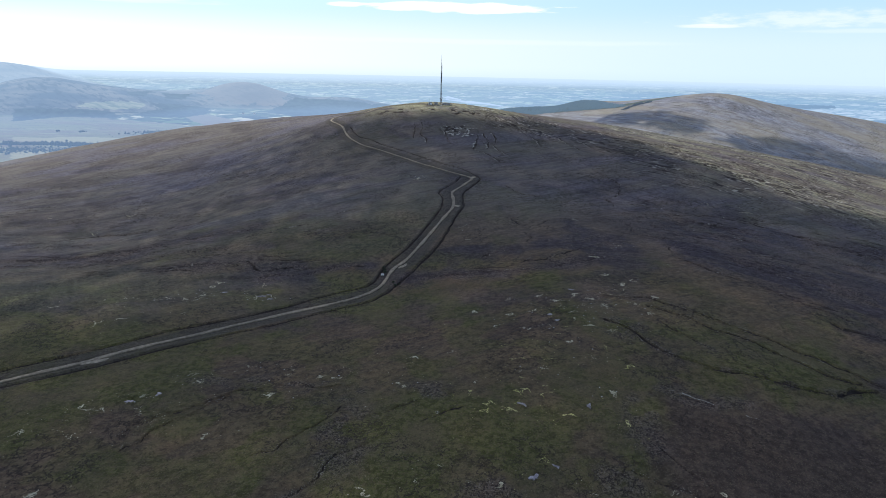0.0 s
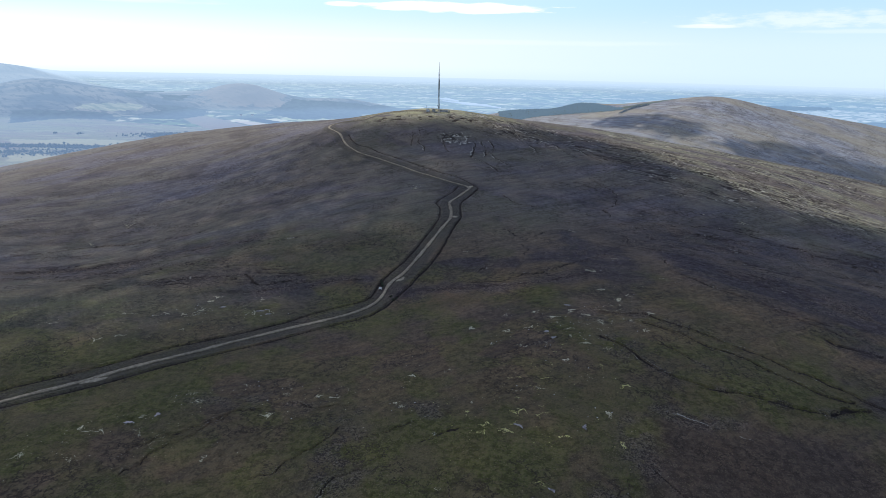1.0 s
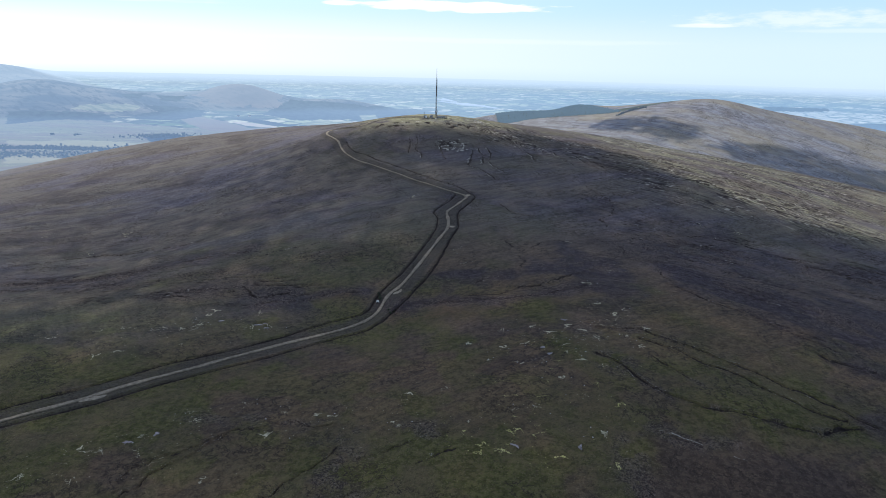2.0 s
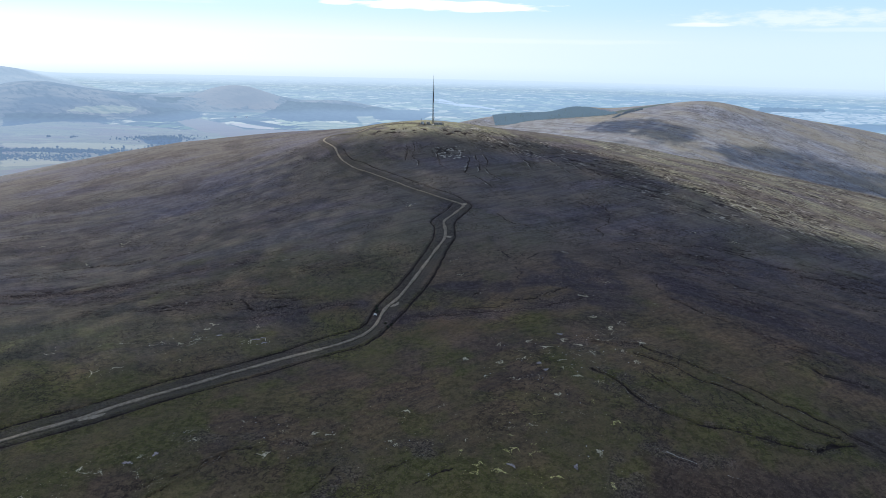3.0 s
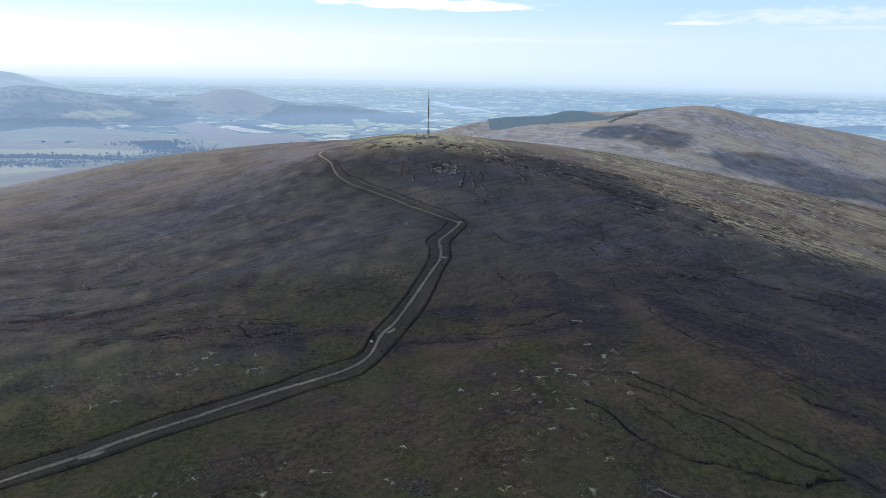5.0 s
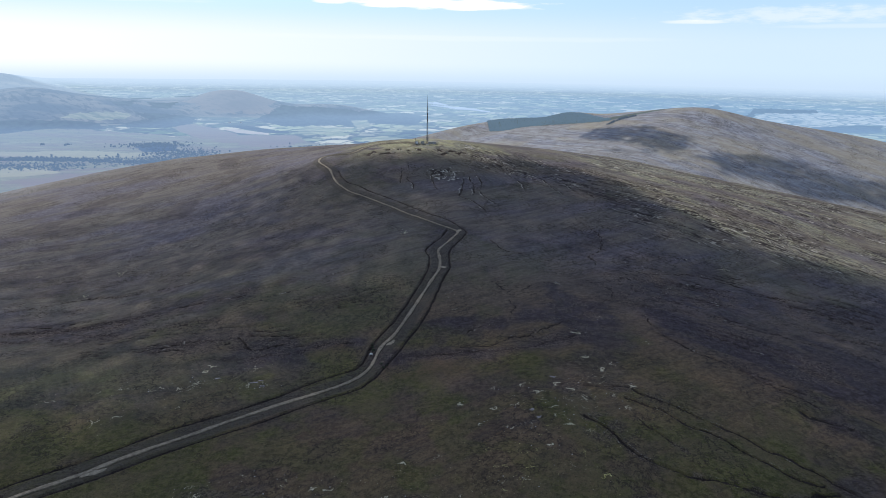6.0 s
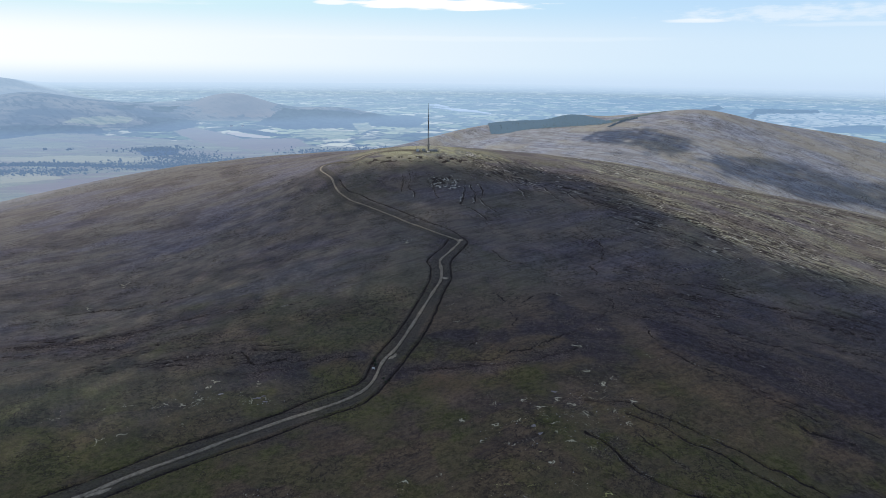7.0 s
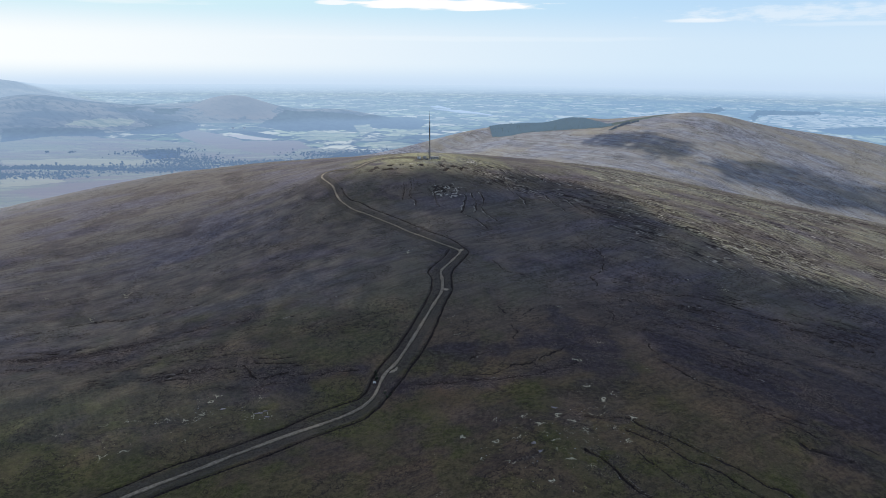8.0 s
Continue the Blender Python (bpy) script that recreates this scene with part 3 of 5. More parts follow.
# ---- materials ----
def material(name):
    m = bpy.data.materials.new(name)
    m.use_nodes = True
    nt = m.node_tree
    return m, nt, nt.nodes.new, nt.links.new, nt.nodes["Principled BSDF"]


def noise_node(nt, scale, detail=4.0, roughness=0.55, stretch=None):
    n = nt.nodes.new("ShaderNodeTexNoise")
    n.inputs["Scale"].default_value, n.inputs["Detail"].default_value, n.inputs["Roughness"].default_value = scale, detail, roughness
    g = nt.nodes.new("ShaderNodeNewGeometry")
    if stretch:
        mp = nt.nodes.new("ShaderNodeMapping")
        mp.vector_type = "TEXTURE"
        mp.inputs["Rotation"].default_value = (0, 0, radians(stretch[0]))
        mp.inputs["Scale"].default_value = stretch[1]
        nt.links.new(g.outputs["Position"], mp.inputs[0])
        nt.links.new(mp.outputs[0], n.inputs["Vector"])
    else:
        nt.links.new(g.outputs["Position"], n.inputs["Vector"])
    return n.outputs["Fac"]


def ranged(nt, value, a, b, lo=0.0, hi=1.0):
    n = nt.nodes.new("ShaderNodeMapRange")
    n.interpolation_type = "SMOOTHSTEP"
    for key, v in (("From Min", a), ("From Max", b), ("To Min", lo), ("To Max", hi)):
        n.inputs[key].default_value = v
    nt.links.new(value, n.inputs["Value"])
    return n.outputs[0]


def times(nt, a, b):
    n = nt.nodes.new("ShaderNodeMath")
    n.operation = "MULTIPLY"
    for k, v in enumerate((a, b)):
        if isinstance(v, float):
            n.inputs[k].default_value = v
        else:
            nt.links.new(v, n.inputs[k])
    return n.outputs[0]


def blended(nt, fac, a, b, how="MIX"):
    n = nt.nodes.new("ShaderNodeMixRGB")
    n.blend_type = how
    for k, v in enumerate((fac, a, b)):
        if isinstance(v, (tuple, list)):
            n.inputs[k].default_value = (*v, 1)
        elif isinstance(v, float):
            n.inputs[k].default_value = v
        else:
            nt.links.new(v, n.inputs[k])
    return n.outputs[0]


def bumped(nt, height, distance, strength, bsdf):
    b = nt.nodes.new("ShaderNodeBump")
    b.inputs["Strength"].default_value, b.inputs["Distance"].default_value = strength, distance
    nt.links.new(height, b.inputs["Height"])
    nt.links.new(b.outputs[0], bsdf.inputs["Normal"])


def layer_node(nt, key):
    a = nt.nodes.new("ShaderNodeAttribute")
    a.attribute_name = key
    s = nt.nodes.new("ShaderNodeSeparateColor")
    nt.links.new(a.outputs["Color"], s.inputs[0])
    return s.outputs


def moor_material():
    m, nt, N, Lk, bsdf = material("moorland")
    one, two = layer_node(nt, "cover"), layer_node(nt, "plants")
    broad, fine, tuft = noise_node(nt, 0.035, 5, 0.6), noise_node(nt, 0.30, 5, 0.68), noise_node(nt, 0.75, 3, 0.6)
    streak = noise_node(nt, 0.20, 5, 0.65, (-57, (9.0, 1.0, 1.0)))
    contour = noise_node(nt, 0.12, 5, 0.62, (30, (8.0, 1.0, 1.0)))
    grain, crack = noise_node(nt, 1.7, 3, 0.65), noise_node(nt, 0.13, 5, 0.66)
    three = layer_node(nt, "bare")
    heather = blended(nt, ranged(nt, fine, 0.42, 0.58), (0.096, 0.063, 0.042), (0.154, 0.106, 0.066))
    heather = blended(nt, ranged(nt, contour, 0.48, 0.60, 0, 0.42), heather, (0.056, 0.042, 0.040))
    dash = noise_node(nt, 0.42, 4, 0.6, (34, (8.0, 1.0, 1.0)))
    heather = blended(nt, ranged(nt, dash, 0.58, 0.62, 0, 0.45), heather, (0.040, 0.030, 0.028))
    heather = blended(nt, ranged(nt, dash, 0.42, 0.36, 0, 0.2), heather, (0.190, 0.140, 0.095))
    deep = blended(nt, ranged(nt, fine, 0.42, 0.59), (0.034, 0.025, 0.032), (0.068, 0.052, 0.064))
    spot, span_of = N("ShaderNodeNewGeometry"), N("ShaderNodeVectorMath")
    span_of.operation = "LENGTH"
    Lk(spot.outputs["Position"], span_of.inputs[0])
    deep = blended(nt, ranged(nt, span_of.outputs["Value"], 260, 360), blended(nt, ranged(nt, fine, 0.38, 0.66), (0.054, 0.037, 0.029), (0.100, 0.070, 0.053)), deep)
    green = blended(nt, ranged(nt, fine, 0.42, 0.58), (0.059, 0.060, 0.016), (0.106, 0.103, 0.034))
    green = blended(nt, ranged(nt, broad, 0.45, 0.66, 0, 0.7), green, (0.112, 0.088, 0.050))
    col = blended(nt, two[1], heather, deep)
    col = blended(nt, times(nt, one[1], ranged(nt, tuft, 0.25, 0.6, 0.45, 1.0)), col, green)
    col = blended(nt, times(nt, two[2], ranged(nt, fine, 0.35, 0.6, 0.2, 0.8)), col, (0.122, 0.076, 0.048))
    strawc = blended(nt, ranged(nt, streak, 0.42, 0.55), (0.328, 0.328, 0.232), (0.184, 0.184, 0.176))
    strawc = blended(nt, ranged(nt, fine, 0.45, 0.68, 0, 0.5), strawc, (0.20, 0.185, 0.078))
    strawc = blended(nt, ranged(nt, noise_node(nt, 0.42, 4, 0.6, (-57, (11.0, 1.0, 1.0))), 0.55, 0.59, 0, 0.75), strawc, (0.066, 0.056, 0.060))
    strawc = blended(nt, ranged(nt, noise_node(nt, 0.9, 3, 0.6, (-52, (6.0, 1.0, 1.0))), 0.55, 0.60, 0, 0.6), strawc, (0.066, 0.056, 0.056))
    strawc = blended(nt, ranged(nt, one[1], 0.55, 1.0, 0.0, 0.65), strawc, (0.34, 0.325, 0.18))
    col = blended(nt, times(nt, one[2], ranged(nt, tuft, 0.2, 0.55, 0.6, 1.0)), col, strawc)
    lines = noise_node(nt, 0.30, 4, 0.6, (-44, (9.0, 1.0, 1.0)))
    col = blended(nt, times(nt, three[0], ranged(nt, lines, 0.51, 0.55, 0, 0.9)), col, (0.022, 0.017, 0.017))
    col = blended(nt, times(nt, three[0], ranged(nt, lines, 0.43, 0.37, 0, 0.4)), col, (0.32, 0.28, 0.21))
    course, wrap = noise_node(nt, 0.045, 3, 0.55, (-46, (8.0, 1.0, 1.0))), N("ShaderNodeMath")
    wrap.operation = "WRAP"
    wrap.inputs[1].default_value, wrap.inputs[2].default_value = 0.0, 0.085
    Lk(course, wrap.inputs[0])
    seamed = times(nt, three[0], ranged(nt, noise_node(nt, 0.05, 3, 0.6, (-46, (3.0, 1.0, 1.0))), 0.42, 0.52))
    hag_line = times(nt, seamed, ranged(nt, wrap.outputs[0], 0.018, 0.026, 0.95, 0.0))
    # lip pale on one side only: its sunlit edge put into the colour
    hag_lit_lip = times(nt, times(nt, seamed, ranged(nt, wrap.outputs[0], 0.024, 0.028, 0.0, 0.65)), ranged(nt, wrap.outputs[0], 0.036, 0.044, 1.0, 0.0))
    hag_lit_lip = times(nt, hag_lit_lip, ranged(nt, noise_node(nt, 0.11, 3, 0.6), 0.46, 0.56))
    # slopes farther off: heather colour with blue haze painted in
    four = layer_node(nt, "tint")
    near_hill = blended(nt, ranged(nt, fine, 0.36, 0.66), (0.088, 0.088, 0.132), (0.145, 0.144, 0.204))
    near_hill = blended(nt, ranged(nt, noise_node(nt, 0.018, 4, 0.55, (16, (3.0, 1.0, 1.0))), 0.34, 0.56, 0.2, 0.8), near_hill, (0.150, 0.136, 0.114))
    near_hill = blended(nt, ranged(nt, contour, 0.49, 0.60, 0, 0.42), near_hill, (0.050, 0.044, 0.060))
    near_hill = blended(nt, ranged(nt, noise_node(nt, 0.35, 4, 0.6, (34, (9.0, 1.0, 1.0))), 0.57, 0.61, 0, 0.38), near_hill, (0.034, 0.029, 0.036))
    # the far shoulder is painted paler and bluer still, for more haze
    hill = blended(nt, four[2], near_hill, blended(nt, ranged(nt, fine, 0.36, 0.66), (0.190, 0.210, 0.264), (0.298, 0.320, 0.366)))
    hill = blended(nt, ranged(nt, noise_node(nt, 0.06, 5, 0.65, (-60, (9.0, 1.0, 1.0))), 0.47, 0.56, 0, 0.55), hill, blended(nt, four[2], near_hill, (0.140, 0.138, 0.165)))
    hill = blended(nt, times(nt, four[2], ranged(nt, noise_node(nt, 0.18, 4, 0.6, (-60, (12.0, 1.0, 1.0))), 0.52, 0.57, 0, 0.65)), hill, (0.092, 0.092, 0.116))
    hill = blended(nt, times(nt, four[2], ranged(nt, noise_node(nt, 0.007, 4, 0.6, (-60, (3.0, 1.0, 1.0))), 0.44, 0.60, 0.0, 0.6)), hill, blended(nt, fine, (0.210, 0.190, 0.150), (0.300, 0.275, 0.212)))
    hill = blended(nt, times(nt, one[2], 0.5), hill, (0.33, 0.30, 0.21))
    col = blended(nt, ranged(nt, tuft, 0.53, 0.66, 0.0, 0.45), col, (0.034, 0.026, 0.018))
    col = blended(nt, ranged(nt, grain, 0.55, 0.68, 0.0, 0.38), col, (0.25, 0.205, 0.125))
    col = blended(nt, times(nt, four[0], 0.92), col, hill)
    col = blended(nt, hag_lit_lip, col, (0.50, 0.47, 0.41))
    col = blended(nt, hag_line, col, (0.022, 0.017, 0.018))
    vergec = blended(nt, ranged(nt, tuft, 0.35, 0.65), (0.050, 0.043, 0.037), (0.092, 0.080, 0.066))
    col = blended(nt, times(nt, two[0], ranged(nt, fine, 0.35, 0.62, 0.45, 0.9)), col, vergec)
    col = blended(nt, three[2], col, blended(nt, tuft, (0.07, 0.095, 0.095), (0.10, 0.125, 0.115)))
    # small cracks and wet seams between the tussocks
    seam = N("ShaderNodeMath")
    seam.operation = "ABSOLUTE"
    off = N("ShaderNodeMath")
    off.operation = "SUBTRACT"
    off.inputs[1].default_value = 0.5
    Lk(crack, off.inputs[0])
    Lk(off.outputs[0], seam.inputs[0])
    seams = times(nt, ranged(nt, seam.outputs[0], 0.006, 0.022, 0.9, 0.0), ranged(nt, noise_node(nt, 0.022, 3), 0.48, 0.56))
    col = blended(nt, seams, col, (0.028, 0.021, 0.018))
    peatc = blended(nt, ranged(nt, tuft, 0.4, 0.7), (0.026, 0.020, 0.018), (0.062, 0.049, 0.043))
    col = blended(nt, times(nt, four[1], 0.45), col, (0.086, 0.062, 0.057))
    maze = N("ShaderNodeMath")
    maze.operation = "PINGPONG"
    maze.inputs[1].default_value = 0.11
    Lk(noise_node(nt, 0.42, 3, 0.6), maze.inputs[0])
    col = blended(nt, times(nt, ranged(nt, four[1], 0.25, 0.6), ranged(nt, maze.outputs[0], 0.020, 0.036, 0.9, 0.0)), col, (0.028, 0.021, 0.019))
    col = blended(nt, times(nt, ranged(nt, four[1], 0.25, 0.6), ranged(nt, maze.outputs[0], 0.082, 0.10, 0.0, 0.45)), col, (0.21, 0.165, 0.135))
    col = blended(nt, times(nt, four[1], ranged(nt, grain, 0.56, 0.66, 0, 0.8)), col, (0.20, 0.175, 0.14))
    ragged = N("ShaderNodeMath")
    ragged.operation = "MULTIPLY_ADD"
    Lk(tuft, ragged.inputs[0])
    ragged.inputs[1].default_value = 0.9
    Lk(one[0], ragged.inputs[2])
    col = blended(nt, ranged(nt, ragged.outputs[0], 0.78, 0.95), col, peatc)
    gritty = N("ShaderNodeMath")
    gritty.operation = "MULTIPLY_ADD"
    Lk(grain, gritty.inputs[0])
    gritty.inputs[1].default_value = 0.6
    Lk(three[1], gritty.inputs[2])
    col = blended(nt, ranged(nt, gritty.outputs[0], 0.62, 0.85), col, blended(nt, tuft, (0.27, 0.25, 0.21), (0.50, 0.47, 0.42)))
    col = blended(nt, ranged(nt, noise_node(nt, 1.15, 3, 0.6), 0.56, 0.66, 0.0, 0.40), col, (0.022, 0.018, 0.014))
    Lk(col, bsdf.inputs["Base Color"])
    bsdf.inputs["Roughness"].default_value = 0.95
    bsdf.inputs["Specular IOR Level"].default_value = 0.15
    bumped(nt, blended(nt, 0.55, fine, tuft), 2.4, 1.0, bsdf)
    return m


def lowland_material():
    """The hazy country beyond the hill: a far backdrop of fields, hedges, woods and moor."""
    m, nt, N, Lk, bsdf = material("far_country")
    one, two, three = layer_node(nt, "cover"), layer_node(nt, "plants"), layer_node(nt, "bare")
    plan = N("ShaderNodeAttribute")
    plan.attribute_name = "plan"
    mp = N("ShaderNodeMapping")
    mp.inputs["Rotation"].default_value = (0, 0, radians(24))
    mp.inputs["Scale"].default_value = (1.0, 0.75, 1.0)
    Lk(plan.outputs["Vector"], mp.inputs[0])

    def cells(scale, feature):
        v = N("ShaderNodeTexVoronoi")
        v.feature = feature
        if feature == "F1":
            v.distance = "CHEBYCHEV"
        v.inputs["Scale"].default_value, v.inputs["Randomness"].default_value = scale, 0.8
        Lk(mp.outputs[0], v.inputs["Vector"])
        return v

    def level(scale, detail=4.0, roughness=0.6):
        n = N("ShaderNodeTexNoise")
        n.inputs["Scale"].default_value, n.inputs["Detail"].default_value, n.inputs["Roughness"].default_value = scale, detail, roughness
        Lk(plan.outputs["Vector"], n.inputs["Vector"])
        return n.outputs["Fac"]

    def crisp(mask, wander, scale):
        n = N("ShaderNodeMath")
        n.operation = "MULTIPLY_ADD"
        Lk(noise_node(nt, scale, 4, 0.6), n.inputs[0])
        n.inputs[1].default_value = wander
        k = N("ShaderNodeMath")
        k.operation = "ADD"
        k.inputs[1].default_value = -0.5 * wander
        Lk(mask, n.inputs[2])
        Lk(n.outputs[0], k.inputs[0])
        return ranged(nt, k.outputs[0], 0.46, 0.54)

    pick, pick2 = N("ShaderNodeSeparateColor"), N("ShaderNodeSeparateColor")
    Lk(cells(6.0, "F1").outputs["Color"], pick.inputs[0])
    Lk(cells(2.2, "F1").outputs["Color"], pick2.inputs[0])
    field = blended(nt, ranged(nt, pick.outputs[0], 0.1, 0.9), (0.12, 0.18, 0.09), (0.40, 0.46, 0.26))
    field = blended(nt, ranged(nt, pick.outputs[1], 0.70, 0.74, 0, 0.9), field, (0.68, 0.66, 0.48))
    field = blended(nt, ranged(nt, pick.outputs[2], 0.20, 0.17, 0, 0.9), field, (0.035, 0.055, 0.045))
    field = blended(nt, ranged(nt, pick2.outputs[0], 0.30, 0.26, 0, 0.6), field, (0.05, 0.08, 0.06))
    hedge = times(nt, ranged(nt, cells(6.0, "DISTANCE_TO_EDGE").outputs["Distance"], 0.05, 0.11, 0.9, 0.0), ranged(nt, level(9.0), 0.36, 0.52))
    field = blended(nt, hedge, field, (0.02, 0.035, 0.03))
    field = blended(nt, ranged(nt, level(5.0, 5.0), 0.56, 0.60), field, (0.025, 0.04, 0.035))
    wood = blended(nt, ranged(nt, noise_node(nt, 0.03, 3), 0.4, 0.6), (0.006, 0.014, 0.020), (0.030, 0.050, 0.050))
    flat = blended(nt, ranged(nt, noise_node(nt, 0.010, 6, 0.62, (8, (4.0, 1, 1))), 0.36, 0.62), (0.215, 0.182, 0.135), (0.225, 0.232, 0.135))
    flat = blended(nt, ranged(nt, noise_node(nt, 0.05, 5, 0.6, (5, (6.0, 1, 1))), 0.52, 0.60, 0, 0.5), flat, (0.155, 0.150, 0.13))
    flat = blended(nt, ranged(nt, noise_node(nt, 0.022, 6, 0.65, (4, (5.0, 1, 1))), 0.54, 0.60, 0, 0.7), flat, (0.30, 0.31, 0.19))
    flat = blended(nt, ranged(nt, noise_node(nt, 0.09, 4, 0.65), 0.60, 0.66, 0, 0.8), flat, (0.05, 0.06, 0.05))
    # far hills: sunlit and shaded tones put in as pale and dark patches
    high = blended(nt, ranged(nt, noise_node(nt, 0.008, 6, 0.6, (20, (2.5, 1, 1))), 0.38, 0.62), (0.205, 0.190, 0.170), (0.045, 0.062, 0.088))
    high = blended(nt, ranged(nt, noise_node(nt, 0.04, 5, 0.6, (-30, (3.0, 1, 1))), 0.52, 0.58, 0, 0.75), high, (0.015, 0.025, 0.040))
    col = blended(nt, three[0], flat, high)
    col = blended(nt, crisp(one[0], 0.8, 0.012), col, field)
    col = blended(nt, times(nt, crisp(three[1], 1.3, 0.012), 0.7), col, blended(nt, noise_node(nt, 0.03, 4), (0.255, 0.190, 0.150), (0.20, 0.165, 0.140)))
    col = blended(nt, times(nt, crisp(three[2], 1.1, 0.03), 0.6), col, blended(nt, noise_node(nt, 0.04, 4), (0.36, 0.36, 0.21), (0.44, 0.42, 0.27)))
    col = blended(nt, times(nt, crisp(two[0], 1.0, 0.03), 0.6), col, blended(nt, ranged(nt, noise_node(nt, 0.03, 4, 0.6, (10, (3.0, 1, 1))), 0.42, 0.56), (0.24, 0.28, 0.17), (0.46, 0.47, 0.29)))
    col = blended(nt, times(nt, crisp(two[1], 0.6, 0.03), 0.8), col, (0.62, 0.54, 0.45))
    sunny = blended(nt, ranged(nt, cells(7.0, "DISTANCE_TO_EDGE").outputs["Distance"], 0.05, 0.12, 0.9, 0.0), blended(nt, pick.outputs[0], (0.50, 0.50, 0.38), (0.78, 0.75, 0.62)), (0.04, 0.05, 0.045))
    col = blended(nt, times(nt, crisp(two[2], 0.7, 0.012), 0.85), col, sunny)
    trees = crisp(one[1], 0.9, 0.03)
    col = blended(nt, trees, col, wood)
    Lk(col, bsdf.inputs["Base Color"])
    bsdf.inputs["Roughness"].default_value = 1.0
    bsdf.inputs["Specular IOR Level"].default_value = 0.0
    # haze put in as blue emission, its share growing with depth
    spot, side = N("ShaderNodeNewGeometry"), N("ShaderNodeSeparateXYZ")          # the painted haze is brighter towards the sun
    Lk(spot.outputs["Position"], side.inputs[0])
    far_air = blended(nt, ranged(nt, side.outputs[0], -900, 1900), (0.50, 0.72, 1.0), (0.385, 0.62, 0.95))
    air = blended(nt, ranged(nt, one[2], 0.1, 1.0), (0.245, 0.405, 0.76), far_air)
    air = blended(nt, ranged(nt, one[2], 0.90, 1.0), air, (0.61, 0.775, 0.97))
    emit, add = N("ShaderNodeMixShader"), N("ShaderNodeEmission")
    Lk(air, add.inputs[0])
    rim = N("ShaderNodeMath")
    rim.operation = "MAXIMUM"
    thin = N("ShaderNodeMath")          # less painted haze over woods, so they stand dark
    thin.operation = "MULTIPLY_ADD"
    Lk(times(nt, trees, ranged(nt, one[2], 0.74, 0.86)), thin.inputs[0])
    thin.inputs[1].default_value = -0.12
    # less of the painted haze over the far hills as well
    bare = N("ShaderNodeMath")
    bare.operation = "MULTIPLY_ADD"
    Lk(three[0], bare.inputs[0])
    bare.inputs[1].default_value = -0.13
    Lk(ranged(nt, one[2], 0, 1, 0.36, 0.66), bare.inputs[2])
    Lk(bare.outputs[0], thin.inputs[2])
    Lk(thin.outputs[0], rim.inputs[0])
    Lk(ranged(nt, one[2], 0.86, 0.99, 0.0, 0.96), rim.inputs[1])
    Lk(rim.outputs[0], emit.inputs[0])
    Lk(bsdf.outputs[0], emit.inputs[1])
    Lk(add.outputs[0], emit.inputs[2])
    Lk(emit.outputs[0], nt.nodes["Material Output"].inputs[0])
    return m


def plain(name, a, b, scale, rough_value=0.8, metal=0.0, bump=0.0):
    m, nt, N, Lk, bsdf = material(name)
    n = noise_node(nt, scale, 5, 0.6)
    n2 = noise_node(nt, scale * 6, 3, 0.6)
    col = blended(nt, ranged(nt, n, 0.35, 0.65), a, b)
    col = blended(nt, ranged(nt, n2, 0.45, 0.75, 0, 0.35), col, tuple(0.6 * v for v in a))
    Lk(col, bsdf.inputs["Base Color"])
    bsdf.inputs["Roughness"].default_value, bsdf.inputs["Metallic"].default_value = rough_value, metal
    if bump:
        bumped(nt, n2, bump, 0.6, bsdf)
    return m


MOOR, FAR = moor_material(), lowland_material()
GRAVEL = plain("pale_gravel", (0.150, 0.122, 0.086), (0.268, 0.222, 0.160), 0.45, 0.95, 0, 0.05)


def cloud_material():
    """Thin vapour: white, and it lets part of the light through."""
    m, nt, N, Lk, bsdf = material("cloud_vapour")
    bsdf.inputs["Roughness"].default_value = 1.0
    Lk(blended(nt, ranged(nt, noise_node(nt, 0.01, 4), 0.3, 0.7), (0.86, 0.87, 0.9), (0.95, 0.95, 0.95)), bsdf.inputs["Base Color"])
    clear, mix = N("ShaderNodeBsdfTransparent"), N("ShaderNodeMixShader")
    mix.inputs[0].default_value = VAPOUR
    Lk(clear.outputs[0], mix.inputs[1])
    Lk(bsdf.outputs[0], mix.inputs[2])
    Lk(mix.outputs[0], nt.nodes["Material Output"].inputs[0])
    return m


CLOUD = cloud_material()
# pale base colour stands in for the sky's reflection
WATER = plain("bog_water", (0.18, 0.155, 0.165), (0.34, 0.30, 0.30), 0.5, 0.22)


def part(name, bm, mat, parent=None, label=""):
    me = bpy.data.meshes.new(name)
    bm.to_mesh(me)
    bm.free()
    me.materials.append(mat)
    ob = new(name, me)
    if parent:
        ob.parent = parent
    if label:
        ob["label"] = label
    return ob


# ---- ground ----
def edge_of_moor(angles):
    """How far the moor reaches in each direction before the hazy country begins."""
    return 1950 + 800 * step(-16.0, -5.0, ((angles + 180) % 360) - 180)


ANGLES = np.concatenate([np.linspace(-42.5, 42.5, 1061), np.linspace(42.5, 317.5, 56)[1:-1]])
RINGS = np.concatenate([np.linspace(8, 140, 14), 150 * np.exp(np.arange(0, math.log(700 / 150), 0.0028)), np.arange(700, 1000, 2.0), 1000 * np.exp(np.linspace(0, math.log(2700 / 1000), 190))])
REACH = np.where(RINGS[:, None] > 1200, 1200 + (RINGS[:, None] - 1200) / 1500 * (edge_of_moor(ANGLES)[None] - 1200), RINGS[:, None])
me, X, Y = polar_sheet("ground", ANGLES, REACH, True, True)
